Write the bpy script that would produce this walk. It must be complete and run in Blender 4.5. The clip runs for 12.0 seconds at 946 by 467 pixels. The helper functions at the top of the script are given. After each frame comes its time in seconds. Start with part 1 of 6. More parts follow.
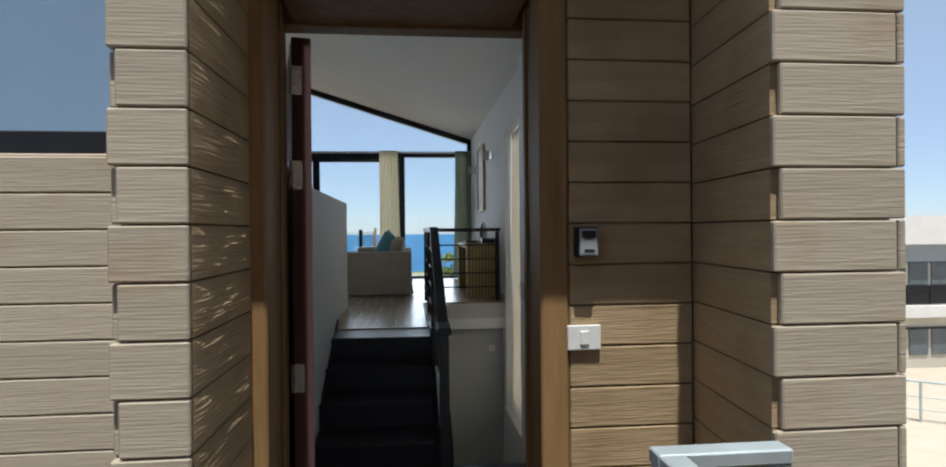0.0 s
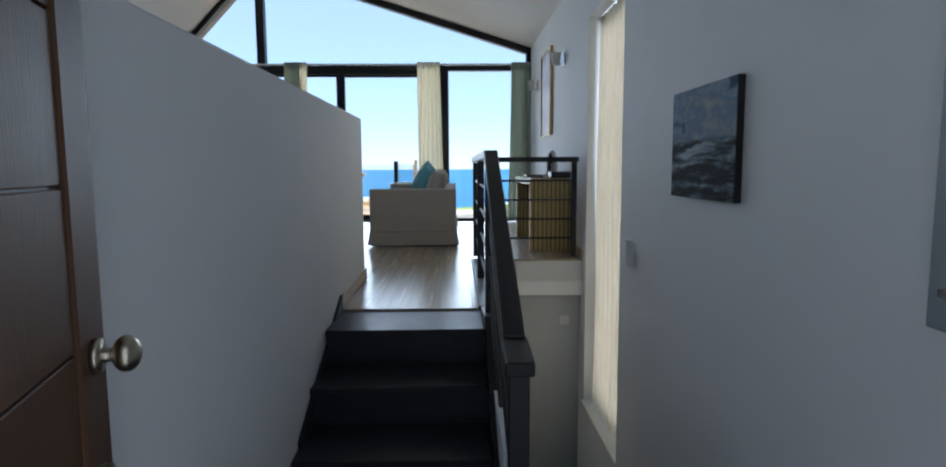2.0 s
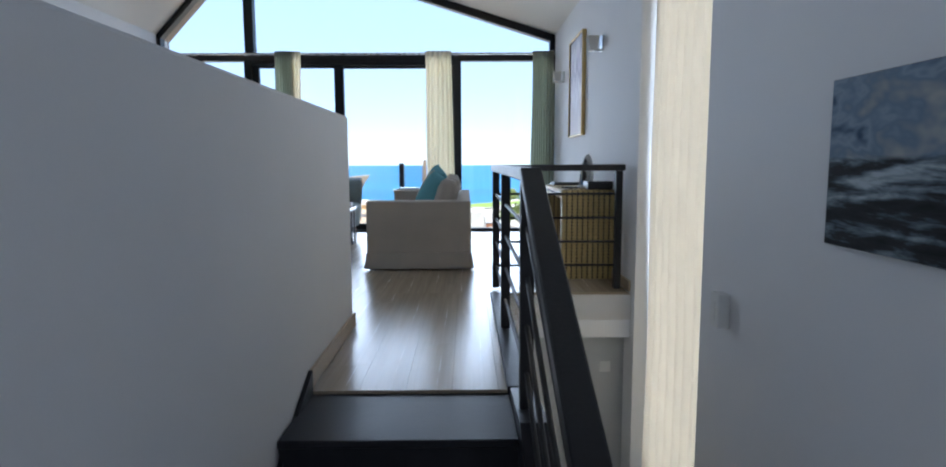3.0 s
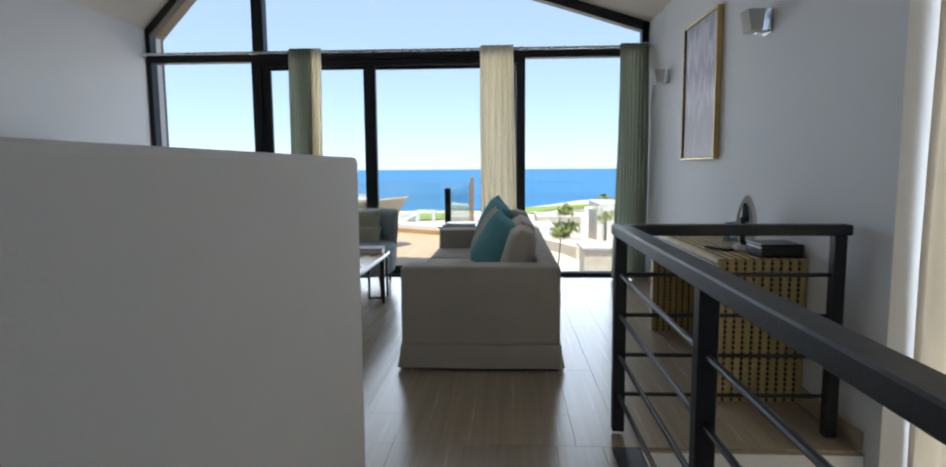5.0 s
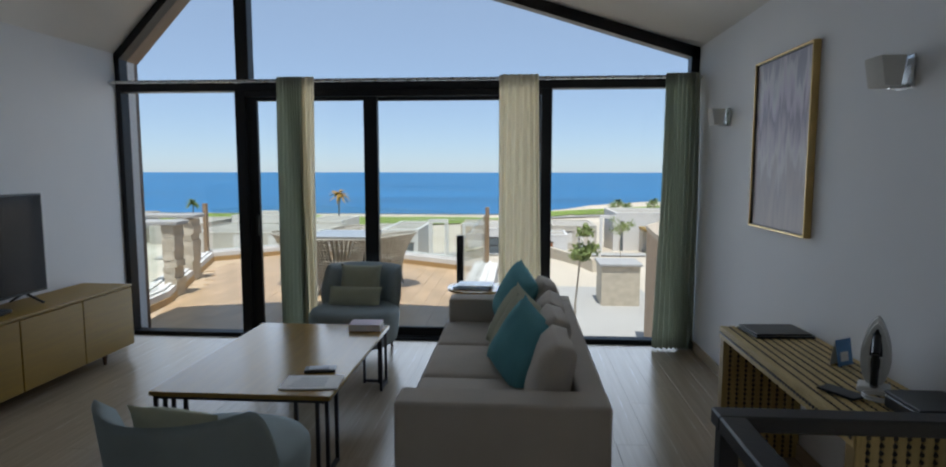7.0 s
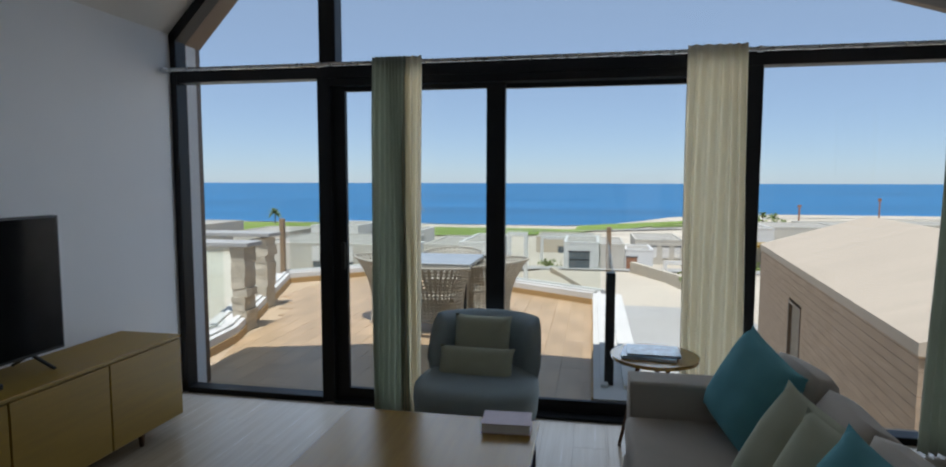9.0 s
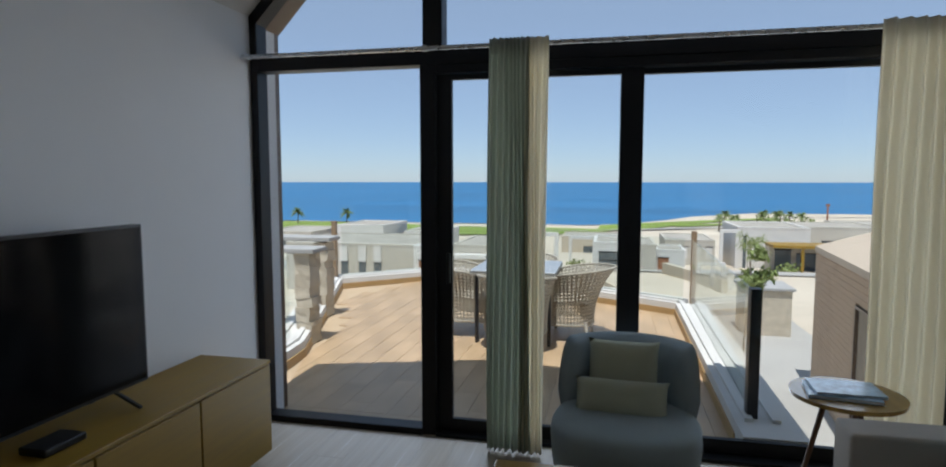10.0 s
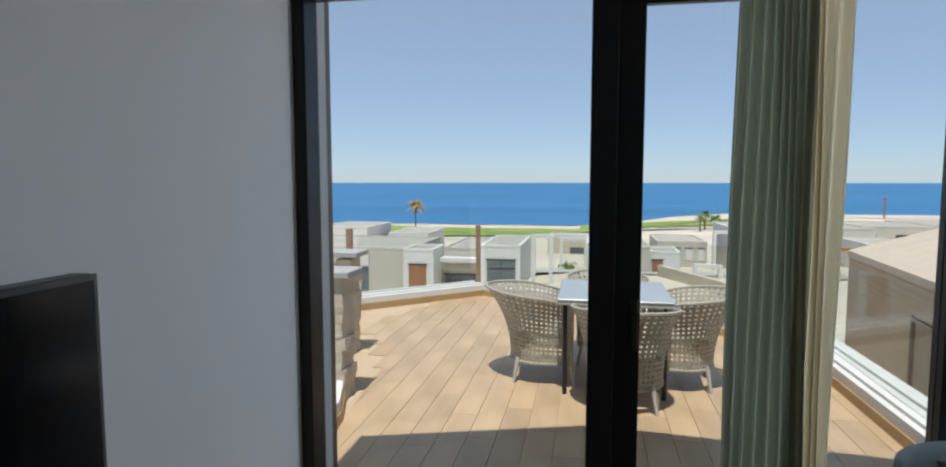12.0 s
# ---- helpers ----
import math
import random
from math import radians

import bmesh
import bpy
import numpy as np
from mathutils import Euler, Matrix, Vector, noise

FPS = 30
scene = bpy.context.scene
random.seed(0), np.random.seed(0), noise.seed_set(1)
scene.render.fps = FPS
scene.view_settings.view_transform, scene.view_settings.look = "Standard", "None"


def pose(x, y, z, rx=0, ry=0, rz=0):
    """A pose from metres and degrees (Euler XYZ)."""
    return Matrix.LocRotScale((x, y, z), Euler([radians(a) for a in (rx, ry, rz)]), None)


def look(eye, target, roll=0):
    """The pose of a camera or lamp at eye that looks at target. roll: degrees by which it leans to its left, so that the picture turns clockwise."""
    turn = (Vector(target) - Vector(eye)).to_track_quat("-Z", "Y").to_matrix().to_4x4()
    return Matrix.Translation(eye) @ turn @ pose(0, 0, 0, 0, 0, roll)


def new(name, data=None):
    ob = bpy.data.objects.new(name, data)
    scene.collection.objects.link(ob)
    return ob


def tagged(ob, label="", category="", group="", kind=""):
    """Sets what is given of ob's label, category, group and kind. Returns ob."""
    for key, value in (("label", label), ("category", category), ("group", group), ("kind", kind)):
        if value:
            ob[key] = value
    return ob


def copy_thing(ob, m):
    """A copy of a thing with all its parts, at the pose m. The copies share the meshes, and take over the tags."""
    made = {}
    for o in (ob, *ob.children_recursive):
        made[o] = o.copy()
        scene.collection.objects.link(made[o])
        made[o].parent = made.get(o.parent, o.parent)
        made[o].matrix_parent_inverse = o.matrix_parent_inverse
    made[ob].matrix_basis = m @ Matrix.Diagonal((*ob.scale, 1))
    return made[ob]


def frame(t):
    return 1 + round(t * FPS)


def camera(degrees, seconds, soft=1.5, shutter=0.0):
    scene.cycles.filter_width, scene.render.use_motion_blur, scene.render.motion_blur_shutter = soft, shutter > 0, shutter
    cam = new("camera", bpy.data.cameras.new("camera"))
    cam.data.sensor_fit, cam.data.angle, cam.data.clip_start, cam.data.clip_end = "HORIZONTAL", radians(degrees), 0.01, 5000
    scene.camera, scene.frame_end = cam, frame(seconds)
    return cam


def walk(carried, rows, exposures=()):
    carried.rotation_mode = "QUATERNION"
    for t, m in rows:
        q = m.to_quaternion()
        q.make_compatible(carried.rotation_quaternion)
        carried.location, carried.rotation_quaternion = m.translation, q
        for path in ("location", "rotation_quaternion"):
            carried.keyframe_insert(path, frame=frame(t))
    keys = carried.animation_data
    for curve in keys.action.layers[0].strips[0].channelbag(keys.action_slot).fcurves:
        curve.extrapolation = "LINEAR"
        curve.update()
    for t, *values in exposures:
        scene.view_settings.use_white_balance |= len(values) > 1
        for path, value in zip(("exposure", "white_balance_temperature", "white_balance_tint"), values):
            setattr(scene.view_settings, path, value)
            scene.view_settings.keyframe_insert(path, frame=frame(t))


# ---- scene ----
cam = camera(75.0, 12.0, soft=2.0)
PATH = [
    (0, (0.526, -1.003, 1.855), (0.733, 0.986, 1.847), -0.5),
    (0.5, (0.51, -0.626, 1.843), (0.656, 1.369, 1.833), -0.4),
    (1, (0.52, -0.146, 1.81), (0.617, 1.85, 1.733), -0.6),
    (1.5, (0.532, 0.450, 1.786), (0.597, 2.442, 1.621), -0.4),
    (2, (0.559, 1.09, 1.81), (0.613, 3.078, 1.594), -0.3),
    (2.5, (0.572, 1.655, 1.87), (0.616, 3.641, 1.64), -0.3),
    (3.0, (0.525, 2.215, 1.91), (0.545, 4.201, 1.681), -0.2),
    (3.5, (0.46, 2.776, 1.926), (0.429, 4.763, 1.698), -0.2),
    (3.7, (0.42, 2.979, 1.942), (0.358, 4.965, 1.715), -0.2),
    (5.5, (0.236, 4.37, 2.268), (0.131, 6.356, 2.056), -0.4),
    (6, (0.25, 4.58, 2.39), (0.141, 6.566, 2.182), -0.4),
    (6.5, (0.246, 4.814, 2.455), (0.112, 6.799, 2.253), -0.1),
    (6.7, (0.215, 4.89, 2.525), (0.080, 6.875, 2.319), 0.0),
    (8.5, (-0.171, 6.289, 2.557), (-0.497, 8.253, 2.361), -0.2),
    (9, (-0.537, 6.542, 2.553), (-0.913, 8.499, 2.381), 0.1),
    (9.5, (-0.861, 6.773, 2.559), (-1.281, 8.722, 2.391), 0.1),
    (10, (-1.262, 6.973, 2.566), (-1.701, 8.917, 2.391), 0.0),
    (10.5, (-1.605, 7.161, 2.553), (-2.041, 9.106, 2.386), 0.0),
    (11, (-1.945, 7.497, 2.55), (-2.368, 9.444, 2.379), 0.0),
    (11.5, (-2.184, 7.835, 2.544), (-2.601, 9.784, 2.375), -0.1),
    (12, (-2.391, 8.315, 2.546), (-2.763, 10.272, 2.373), 0.0),
]
EXPOSURES = [(0, 0.26, 6120, 9), (1.0, 0.58, 6350, 9), (1.5, 0.62, 6030, 9), (2.0, 0.95, 5650, 9), (2.5, 1.12, 5550, 12), (3.0, 1.24, 5550, 12), (3.7, 1.17, 5550, 13), (5.5, 0.64, 6200, 11), (6.5, 0.25, 6050, 11), (8.5, -0.04, 5900, 11), (12, 0.0, 6100, 11)]
walk(cam, [(t, look(eye, target, roll)) for t, eye, target, roll in PATH], EXPOSURES)

# ---- light: clear sky, high sun behind the house ----
world = bpy.data.worlds.new("world")
scene.world = world
world.use_nodes = True
wn = world.node_tree.nodes
sky = wn.new("ShaderNodeTexSky")
sky.sky_type, sky.sun_disc = "NISHITA", False
sky.sun_elevation, sky.sun_rotation = radians(72), radians(180)
sky.altitude, sky.air_density, sky.dust_density, sky.ozone_density = 600, 0.8, 0.3, 4.0
wn["Background"].inputs["Strength"].default_value = 0.12
haze = wn.new("ShaderNodeMix")
haze.data_type = "RGBA"
haze.inputs["Factor"].default_value = 0.5
haze.inputs["B"].default_value = (4.3, 5.05, 5.85, 1)
world.node_tree.links.new(sky.outputs["Color"], haze.inputs["A"])
world.node_tree.links.new(haze.outputs["Result"], wn["Background"].inputs["Color"])
sun_data = bpy.data.lights.new("sun", "SUN")
sun_data.energy, sun_data.angle, sun_data.color = 4.5, radians(0.53), (1.0, 0.95, 0.87)
sun = new("sun", sun_data)
sun.matrix_world = look((0, 0, 30), (-0.22, 9.6, 0))
# daylight of the open front door
door_data = bpy.data.lights.new("doorway_daylight", "AREA")
door_data.shape, door_data.size, door_data.size_y, door_data.energy, door_data.color = "RECTANGLE", 0.74, 2.2, 2.5, (0.90, 0.96, 1.0)
door_day = new("doorway_daylight", door_data)
door_day.matrix_world = look((0.54, 1.20, 1.41), (0.54, 5, 1.41))
# daylight of the gable window's opening
day_data = bpy.data.lights.new("window_daylight", "AREA")
day_data.shape, day_data.size, day_data.size_y, day_data.energy, day_data.color = "RECTANGLE", 5.1, 2.3, 25, (0.86, 0.94, 1.0)
day_data.spread = radians(96)
day = new("window_daylight", day_data)
day.matrix_world = look((-0.98, 10.515, 2.14), (-0.98, 5, 2.14))
side_data = bpy.data.lights.new("side_window_daylight", "AREA")
side_data.shape, side_data.size, side_data.size_y, side_data.energy, side_data.color = "RECTANGLE", 3.2, 1.3, 18, (0.90, 0.97, 1.0)
side_day = new("side_window_daylight", side_data)
side_day.matrix_world = look((1.835, 5.75, 1.38), (0, 5.75, 1.38)) @ pose(0, 0, 0, 0, 0, 90)


# ---- materials ----
def material(name, base, rough=0.5, metal=0.0, vary=0.12, scale=6.0, fine=60.0, bump=0.1, stretch=(1, 1, 1), piece=0.0, spec=0.5, tint=None, coat=0.0):
    """A procedural surface: broad stains, fine grain, relief; piece: variation from object to object."""
    m = bpy.data.materials.new(name)
    m.use_nodes = True
    n, l = m.node_tree.nodes, m.node_tree.links
    b = n["Principled BSDF"]
    b.inputs["Metallic"].default_value = metal
    b.inputs["Specular IOR Level"].default_value = spec
    b.inputs["Coat Weight"].default_value = coat
    tc, mp = n.new("ShaderNodeTexCoord"), n.new("ShaderNodeMapping")
    mp.inputs["Scale"].default_value = stretch
    l.new(tc.outputs["Object"], mp.inputs["Vector"])
    broad, grain = n.new("ShaderNodeTexNoise"), n.new("ShaderNodeTexNoise")
    broad.inputs["Scale"].default_value, broad.inputs["Detail"].default_value = scale, 5
    grain.inputs["Scale"].default_value, grain.inputs["Detail"].default_value = fine, 4
    l.new(mp.outputs["Vector"], broad.inputs["Vector"])
    l.new(mp.outputs["Vector"], grain.inputs["Vector"])
    dark = [c * (1 - vary) for c in base[:3]] + [1]
    light = [min(1, c * (1 + vary)) for c in (tint or base)[:3]] + [1]
    mix = n.new("ShaderNodeMix")
    mix.data_type = "RGBA"
    mix.inputs["A"].default_value, mix.inputs["B"].default_value = dark, light
    add = n.new("ShaderNodeMath")
    add.operation = "MULTIPLY_ADD"
    l.new(grain.outputs["Fac"], add.inputs[0])
    add.inputs[1].default_value = 0.5
    half = n.new("ShaderNodeMath")
    half.operation = "MULTIPLY_ADD"
    l.new(broad.outputs["Fac"], half.inputs[0])
    half.inputs[1].default_value, half.inputs[2].default_value = 1.6, -0.55
    l.new(half.outputs[0], add.inputs[2])
    add.use_clamp = True
    l.new(add.outputs[0], mix.inputs["Factor"])
    colour = mix.outputs["Result"]
    if piece:
        info, hsv, rng = n.new("ShaderNodeObjectInfo"), n.new("ShaderNodeHueSaturation"), n.new("ShaderNodeMapRange")
        rng.inputs["To Min"].default_value, rng.inputs["To Max"].default_value = 1 - piece, 1 + piece
        l.new(info.outputs["Random"], rng.inputs["Value"])
        l.new(rng.outputs["Result"], hsv.inputs["Value"])
        l.new(colour, hsv.inputs["Color"])
        colour = hsv.outputs["Color"]
    l.new(colour, b.inputs["Base Color"])
    rr = n.new("ShaderNodeMapRange")
    rr.inputs["To Min"].default_value, rr.inputs["To Max"].default_value = max(0.02, rough - 0.08), min(1, rough + 0.08)
    l.new(broad.outputs["Fac"], rr.inputs["Value"])
    l.new(rr.outputs["Result"], b.inputs["Roughness"])
    if bump:
        bp = n.new("ShaderNodeBump")
        bp.inputs["Strength"].default_value, bp.inputs["Distance"].default_value = bump, 0.01
        l.new(grain.outputs["Fac"], bp.inputs["Height"])
        l.new(bp.outputs["Normal"], b.inputs["Normal"])
    return m


def stain(m, colour, scale, low, high, amount):
    """Weather stains of their own shape, spread over the whole wall."""
    n, l = m.node_tree.nodes, m.node_tree.links
    base = n["Principled BSDF"].inputs["Base Color"]
    was = base.links[0].from_socket
    geo, no, ra, mu, mix = n.new("ShaderNodeNewGeometry"), n.new("ShaderNodeTexNoise"), n.new("ShaderNodeMapRange"), n.new("ShaderNodeMath"), n.new("ShaderNodeMix")
    no.inputs["Scale"].default_value, no.inputs["Detail"].default_value = scale, 4
    l.new(geo.outputs["Position"], no.inputs["Vector"])
    l.new(no.outputs["Fac"], ra.inputs["Value"])
    ra.inputs["From Min"].default_value, ra.inputs["From Max"].default_value = low, high
    mu.operation = "MULTIPLY"
    mu.inputs[1].default_value = amount
    l.new(ra.outputs["Result"], mu.inputs[0])
    mix.data_type = "RGBA"
    mix.inputs["B"].default_value = (*colour, 1)
    l.new(mu.outputs[0], mix.inputs["Factor"])
    l.new(was, mix.inputs["A"])
    l.new(mix.outputs["Result"], base)
    return m


def cloth(name, base, through_light=0.4, vary=0.1, fine=300.0):
    """Thin fabric that lets part of the light through."""
    m = material(name, base, 0.9, 0, vary, 4, fine, 0.15, spec=0.1)
    n, l = m.node_tree.nodes, m.node_tree.links
    tr, mx = n.new("ShaderNodeBsdfTranslucent"), n.new("ShaderNodeMixShader")
    tr.inputs["Color"].default_value = (*base, 1)
    mx.inputs[0].default_value = through_light
    l.new(n["Principled BSDF"].outputs[0], mx.inputs[1])
    l.new(tr.outputs[0], mx.inputs[2])
    l.new(mx.outputs[0], n["Material Output"].inputs["Surface"])
    return m


def pane_glass(name, colour=(1, 1, 1), gloss=1.0):
    m = bpy.data.materials.new(name)
    m.use_nodes = True
    n, l = m.node_tree.nodes, m.node_tree.links
    n.remove(n["Principled BSDF"])
    tr, gl, mx, fr, po, mu = n.new("ShaderNodeBsdfTransparent"), n.new("ShaderNodeBsdfGlossy"), n.new("ShaderNodeMixShader"), n.new("ShaderNodeLayerWeight"), n.new("ShaderNodeMath"), n.new("ShaderNodeMath")
    tr.inputs["Color"].default_value = (*colour, 1)
    gl.inputs["Roughness"].default_value = 0.02
    fr.inputs["Blend"].default_value = 0.5
    po.operation, mu.operation = "POWER", "MULTIPLY_ADD"
    po.inputs[1].default_value = 5.0
    mu.inputs[1].default_value, mu.inputs[2].default_value = 0.6 * gloss, 0.03 * gloss
    l.new(fr.outputs["Facing"], po.inputs[0])
    l.new(po.outputs[0], mu.inputs[0])
    l.new(mu.outputs[0], mx.inputs[0])
    l.new(tr.outputs[0], mx.inputs[1])
    l.new(gl.outputs[0], mx.inputs[2])
    l.new(mx.outputs[0], n["Material Output"].inputs["Surface"])
    return m


WHITE = material("white_paint", (0.82, 0.82, 0.83), 0.75, vary=0.03, scale=1.5, fine=180, bump=0.06, spec=0.2)
CEILING = material("ceiling_paint", (0.76, 0.74, 0.71), 0.85, vary=0.03, scale=1.2, fine=150, bump=0.05, spec=0.1)
GREY_WALL = material("grey_plaster", (0.55, 0.56, 0.56), 0.8, vary=0.06, scale=2, fine=90, bump=0.1, spec=0.2)
ALU = material("black_aluminium", (0.012, 0.012, 0.014), 0.4, 0.0, 0.2, 8, 120, 0.03, spec=0.3)
IRON = material("black_iron", (0.016, 0.016, 0.018), 0.45, 0.0, 0.25, 12, 90, 0.08, spec=0.4)
ALU_BROWN = material("brown_aluminium", (0.13, 0.085, 0.055), 0.4, 0.3, 0.15, 5, 80, 0.03)
BRONZE = material("bronze_post", (0.30, 0.205, 0.12), 0.45, 0.2, 0.12, 6, 80, 0.03)
STONE_DARK = material("dark_stone", (0.020, 0.020, 0.025), 0.38, 0, 0.3, 9, 110, 0.1, spec=0.25)
FLOORWOOD = material("pale_oak_boards", (0.36, 0.29, 0.20), 0.24, 0, 0.10, 3, 14, 0.012, (16, 0.45, 16), 0.04, tint=(0.40, 0.325, 0.235), spec=0.42)
BASEWOOD = material("oak_trim", (0.46, 0.36, 0.24), 0.4, 0, 0.12, 3, 30, 0.05, (9, 0.7, 9))
DOORWOOD = material("red_brown_wood", (0.088, 0.038, 0.014), 0.48, 0, 0.3, 3, 26, 0.12, (10, 10, 0.7))
DOOREDGE = material("door_edge_wood", (0.07, 0.02, 0.012), 0.5, 0, 0.25, 3, 26, 0.1, (10, 10, 0.7))
FRAMEWOOD = material("varnished_frame_wood", (0.275, 0.165, 0.07), 0.6, 0, 0.3, 3, 24, 0.12, (9, 9, 0.6), spec=0.3)
CASTSTONE = material("cast_stone_blocks", (0.42, 0.36, 0.275), 0.85, 0, 0.10, 3.0, 34, 0.22, (0.22, 0.22, 5.0), 0.06, spec=0.2, tint=(0.46, 0.395, 0.305))
# browner, darker cast stone for the porch's inner faces and the nook
BROWN_STONE = material("brown_cast_stone", (0.37, 0.265, 0.145), 0.75, 0, 0.16, 3.0, 34, 0.30, (0.22, 0.22, 5.0), 0.07, spec=0.25, tint=(0.44, 0.33, 0.20))
stain(CASTSTONE, (0.36, 0.235, 0.12), 3.2, 0.56, 0.74, 0.6)
stain(BROWN_STONE, (0.22, 0.14, 0.065), 4.0, 0.45, 0.75, 0.55)
PALE_MORTAR = material("pale_mortar", (0.45, 0.41, 0.34), 0.95, 0, 0.15, 12, 90, 0.3, spec=0.1)
# for the added, unseen walls that block sky light from the porch
UNSEEN_WALL = material("unseen_wall_render", (0.29, 0.21, 0.14), 0.9, 0, 0.14, 1.5, 20, 0.2, spec=0.1)
# added ground out of view, dark so that little sun bounces into the porch
UNSEEN_PAVING = material("court_paving", (0.11, 0.09, 0.07), 0.8, 0, 0.15, 3, 40, 0.2)
MORTAR = material("mortar", (0.30, 0.25, 0.19), 0.95, 0, 0.2, 12, 90, 0.4, spec=0.1)
OAK = material("yellow_oak_veneer", (0.30, 0.178, 0.014), 0.5, 0, 0.14, 3, 22, 0.05, (10, 0.8, 10))
DESKOAK = material("golden_slat_oak", (0.30, 0.20, 0.06), 0.5, 0, 0.14, 3, 22, 0.05, (10, 0.8, 10))
# pale blue-grey that paints the sky's reflection in the front window
SKY_REFLECTION = material("sky_reflection_tone", (0.70, 0.84, 0.88), 0.8, 0, 0.05, 3, 120, 0.05, spec=0.2)
OAKTOP = material("oak_table_top", (0.30, 0.18, 0.045), 0.22, 0, 0.12, 3, 22, 0.02, (10, 0.8, 10), spec=0.25)
LINEN = material("beige_linen", (0.47, 0.425, 0.37), 0.95, 0, 0.07, 5, 420, 0.25, spec=0.1)
TEAL = material("teal_fabric", (0.13, 0.34, 0.385), 0.9, 0, 0.1, 6, 380, 0.25, spec=0.15)
SAGE = material("sage_fabric", (0.42, 0.43, 0.32), 0.95, 0, 0.07, 6, 400, 0.25, spec=0.1)
GREYBLUE = material("grey_blue_upholstery", (0.30, 0.35, 0.355), 0.92, 0, 0.08, 6, 420, 0.25, spec=0.15)
CURT_GREEN = cloth("green_curtain", (0.57, 0.595, 0.51), 0.56)
CURT_CREAM = cloth("cream_sheer", (0.89, 0.84, 0.71), 0.6)
CURT_WHITE = cloth("white_sheer", (0.86, 0.80, 0.70), 0.4)
CHROME = material("brushed_steel", (0.62, 0.62, 0.62), 0.28, 1.0, 0.08, 20, 200, 0.03)
BRASS = material("aged_brass", (0.45, 0.40, 0.32), 0.3, 1.0, 0.1, 20, 200, 0.03)
GOLD = material("gold_leaf_frame", (0.60, 0.42, 0.16), 0.4, 0.6, 0.2, 10, 90, 0.15)
PLASTIC_WHITE = material("white_plastic", (0.78, 0.78, 0.76), 0.4, 0, 0.03, 8, 100, 0.02)
PLASTIC_BLACK = material("black_plastic", (0.012, 0.012, 0.013), 0.35, 0, 0.2, 8, 100, 0.03)
PLASTIC_GREY = material("grey_plastic", (0.30, 0.32, 0.34), 0.4, 0, 0.08, 8, 100, 0.03)
SCREEN = material("tv_screen", (0.004, 0.004, 0.005), 0.12, 0, 0.1, 2, 20, 0.0, spec=0.16)
GREYMETAL = material("grey_enamel", (0.27, 0.30, 0.32), 0.45, 0, 0.06, 4, 150, 0.03)
GALV = material("galvanised_steel", (0.42, 0.48, 0.49), 0.45, 0.3, 0.12, 10, 80, 0.05)
RED = material("red_plastic", (0.55, 0.03, 0.03), 0.35, 0, 0.05, 9, 90, 0.0)
BLUE = material("blue_print", (0.10, 0.25, 0.50), 0.45, 0, 0.2, 30, 90, 0.0)
LILAC = material("lilac_paper", (0.66, 0.58, 0.66), 0.7, 0, 0.06, 20, 120, 0.05)
PAPER = material("white_paper", (0.78, 0.77, 0.74), 0.6, 0, 0.05, 30, 120, 0.03)
GLOSSY_PRINT = material("magazine_cover", (0.14, 0.27, 0.45), 0.35, 0, 0.5, 14, 60, 0.0, tint=(0.42, 0.56, 0.70))
BEAD = material("dark_wood_bead", (0.03, 0.022, 0.015), 0.4, 0, 0.3, 30, 90, 0.1)
BAMBOO = material("bamboo_slats", (0.50, 0.36, 0.12), 0.5, 0, 0.16, 6, 40, 0.12, (6, 1, 1), tint=(0.58, 0.44, 0.19))
LEAF_DARK = material("dark_plant_leaf", (0.025, 0.05, 0.025), 0.4, 0, 0.3, 9, 80, 0.05)
TERRACOTTA = material("clay_pot", (0.24, 0.12, 0.07), 0.8, 0, 0.15, 9, 80, 0.2)
TILE = material("terrace_tile", (0.45, 0.305, 0.165), 0.42, 0, 0.16, 2.2, 26, 0.04, (2.2, 0.8, 2), 0.09, spec=0.5, tint=(0.51, 0.36, 0.215))
TILE_SKIRT = material("tile_skirting", (0.42, 0.27, 0.11), 0.6, 0, 0.12, 4, 30, 0.06)
GROUT = material("grout", (0.52, 0.39, 0.25), 0.9, 0, 0.12, 14, 90, 0.1)
RENDER_WHITE = material("white_render", (0.68, 0.655, 0.61), 0.85, 0, 0.06, 2, 70, 0.15, spec=0.15)
RENDER_GREY = material("grey_render", (0.53, 0.49, 0.415), 0.9, 0, 0.14, 0.6, 12, 0.25, spec=0.1)
ROOF_SCREED = material("flat_roof_screed", (0.40, 0.37, 0.315), 0.9, 0, 0.18, 0.5, 10, 0.25, spec=0.1)
RENDER_SAND = material("sand_render", (0.55, 0.47, 0.36), 0.9, 0, 0.12, 0.8, 14, 0.25, spec=0.1)
RUBBLE = material("rubble_stone", (0.52, 0.455, 0.35), 0.9, 0, 0.2, 4, 30, 0.4, piece=0.10, spec=0.1)
RUBBLE_CAP = material("grey_cap_stone", (0.40, 0.39, 0.37), 0.8, 0, 0.12, 4, 50, 0.2, spec=0.2)
ROOF_SAND = material("sand_roof", (0.52, 0.43, 0.33), 0.9, 0, 0.1, 0.5, 9, 0.2, (1, 6, 1), spec=0.1)
BRICK_FAR = material("brown_brick_courses", (0.44, 0.325, 0.225), 0.9, 0, 0.16, 1.5, 14, 0.3, (1, 1, 6), spec=0.1)
WICKER = material("grey_wicker", (0.42, 0.385, 0.31), 0.7, 0, 0.2, 20, 160, 0.3, spec=0.2)
WICKER_FRAME = material("pale_wicker_leg", (0.48, 0.45, 0.39), 0.6, 0, 0.12, 20, 120, 0.2)
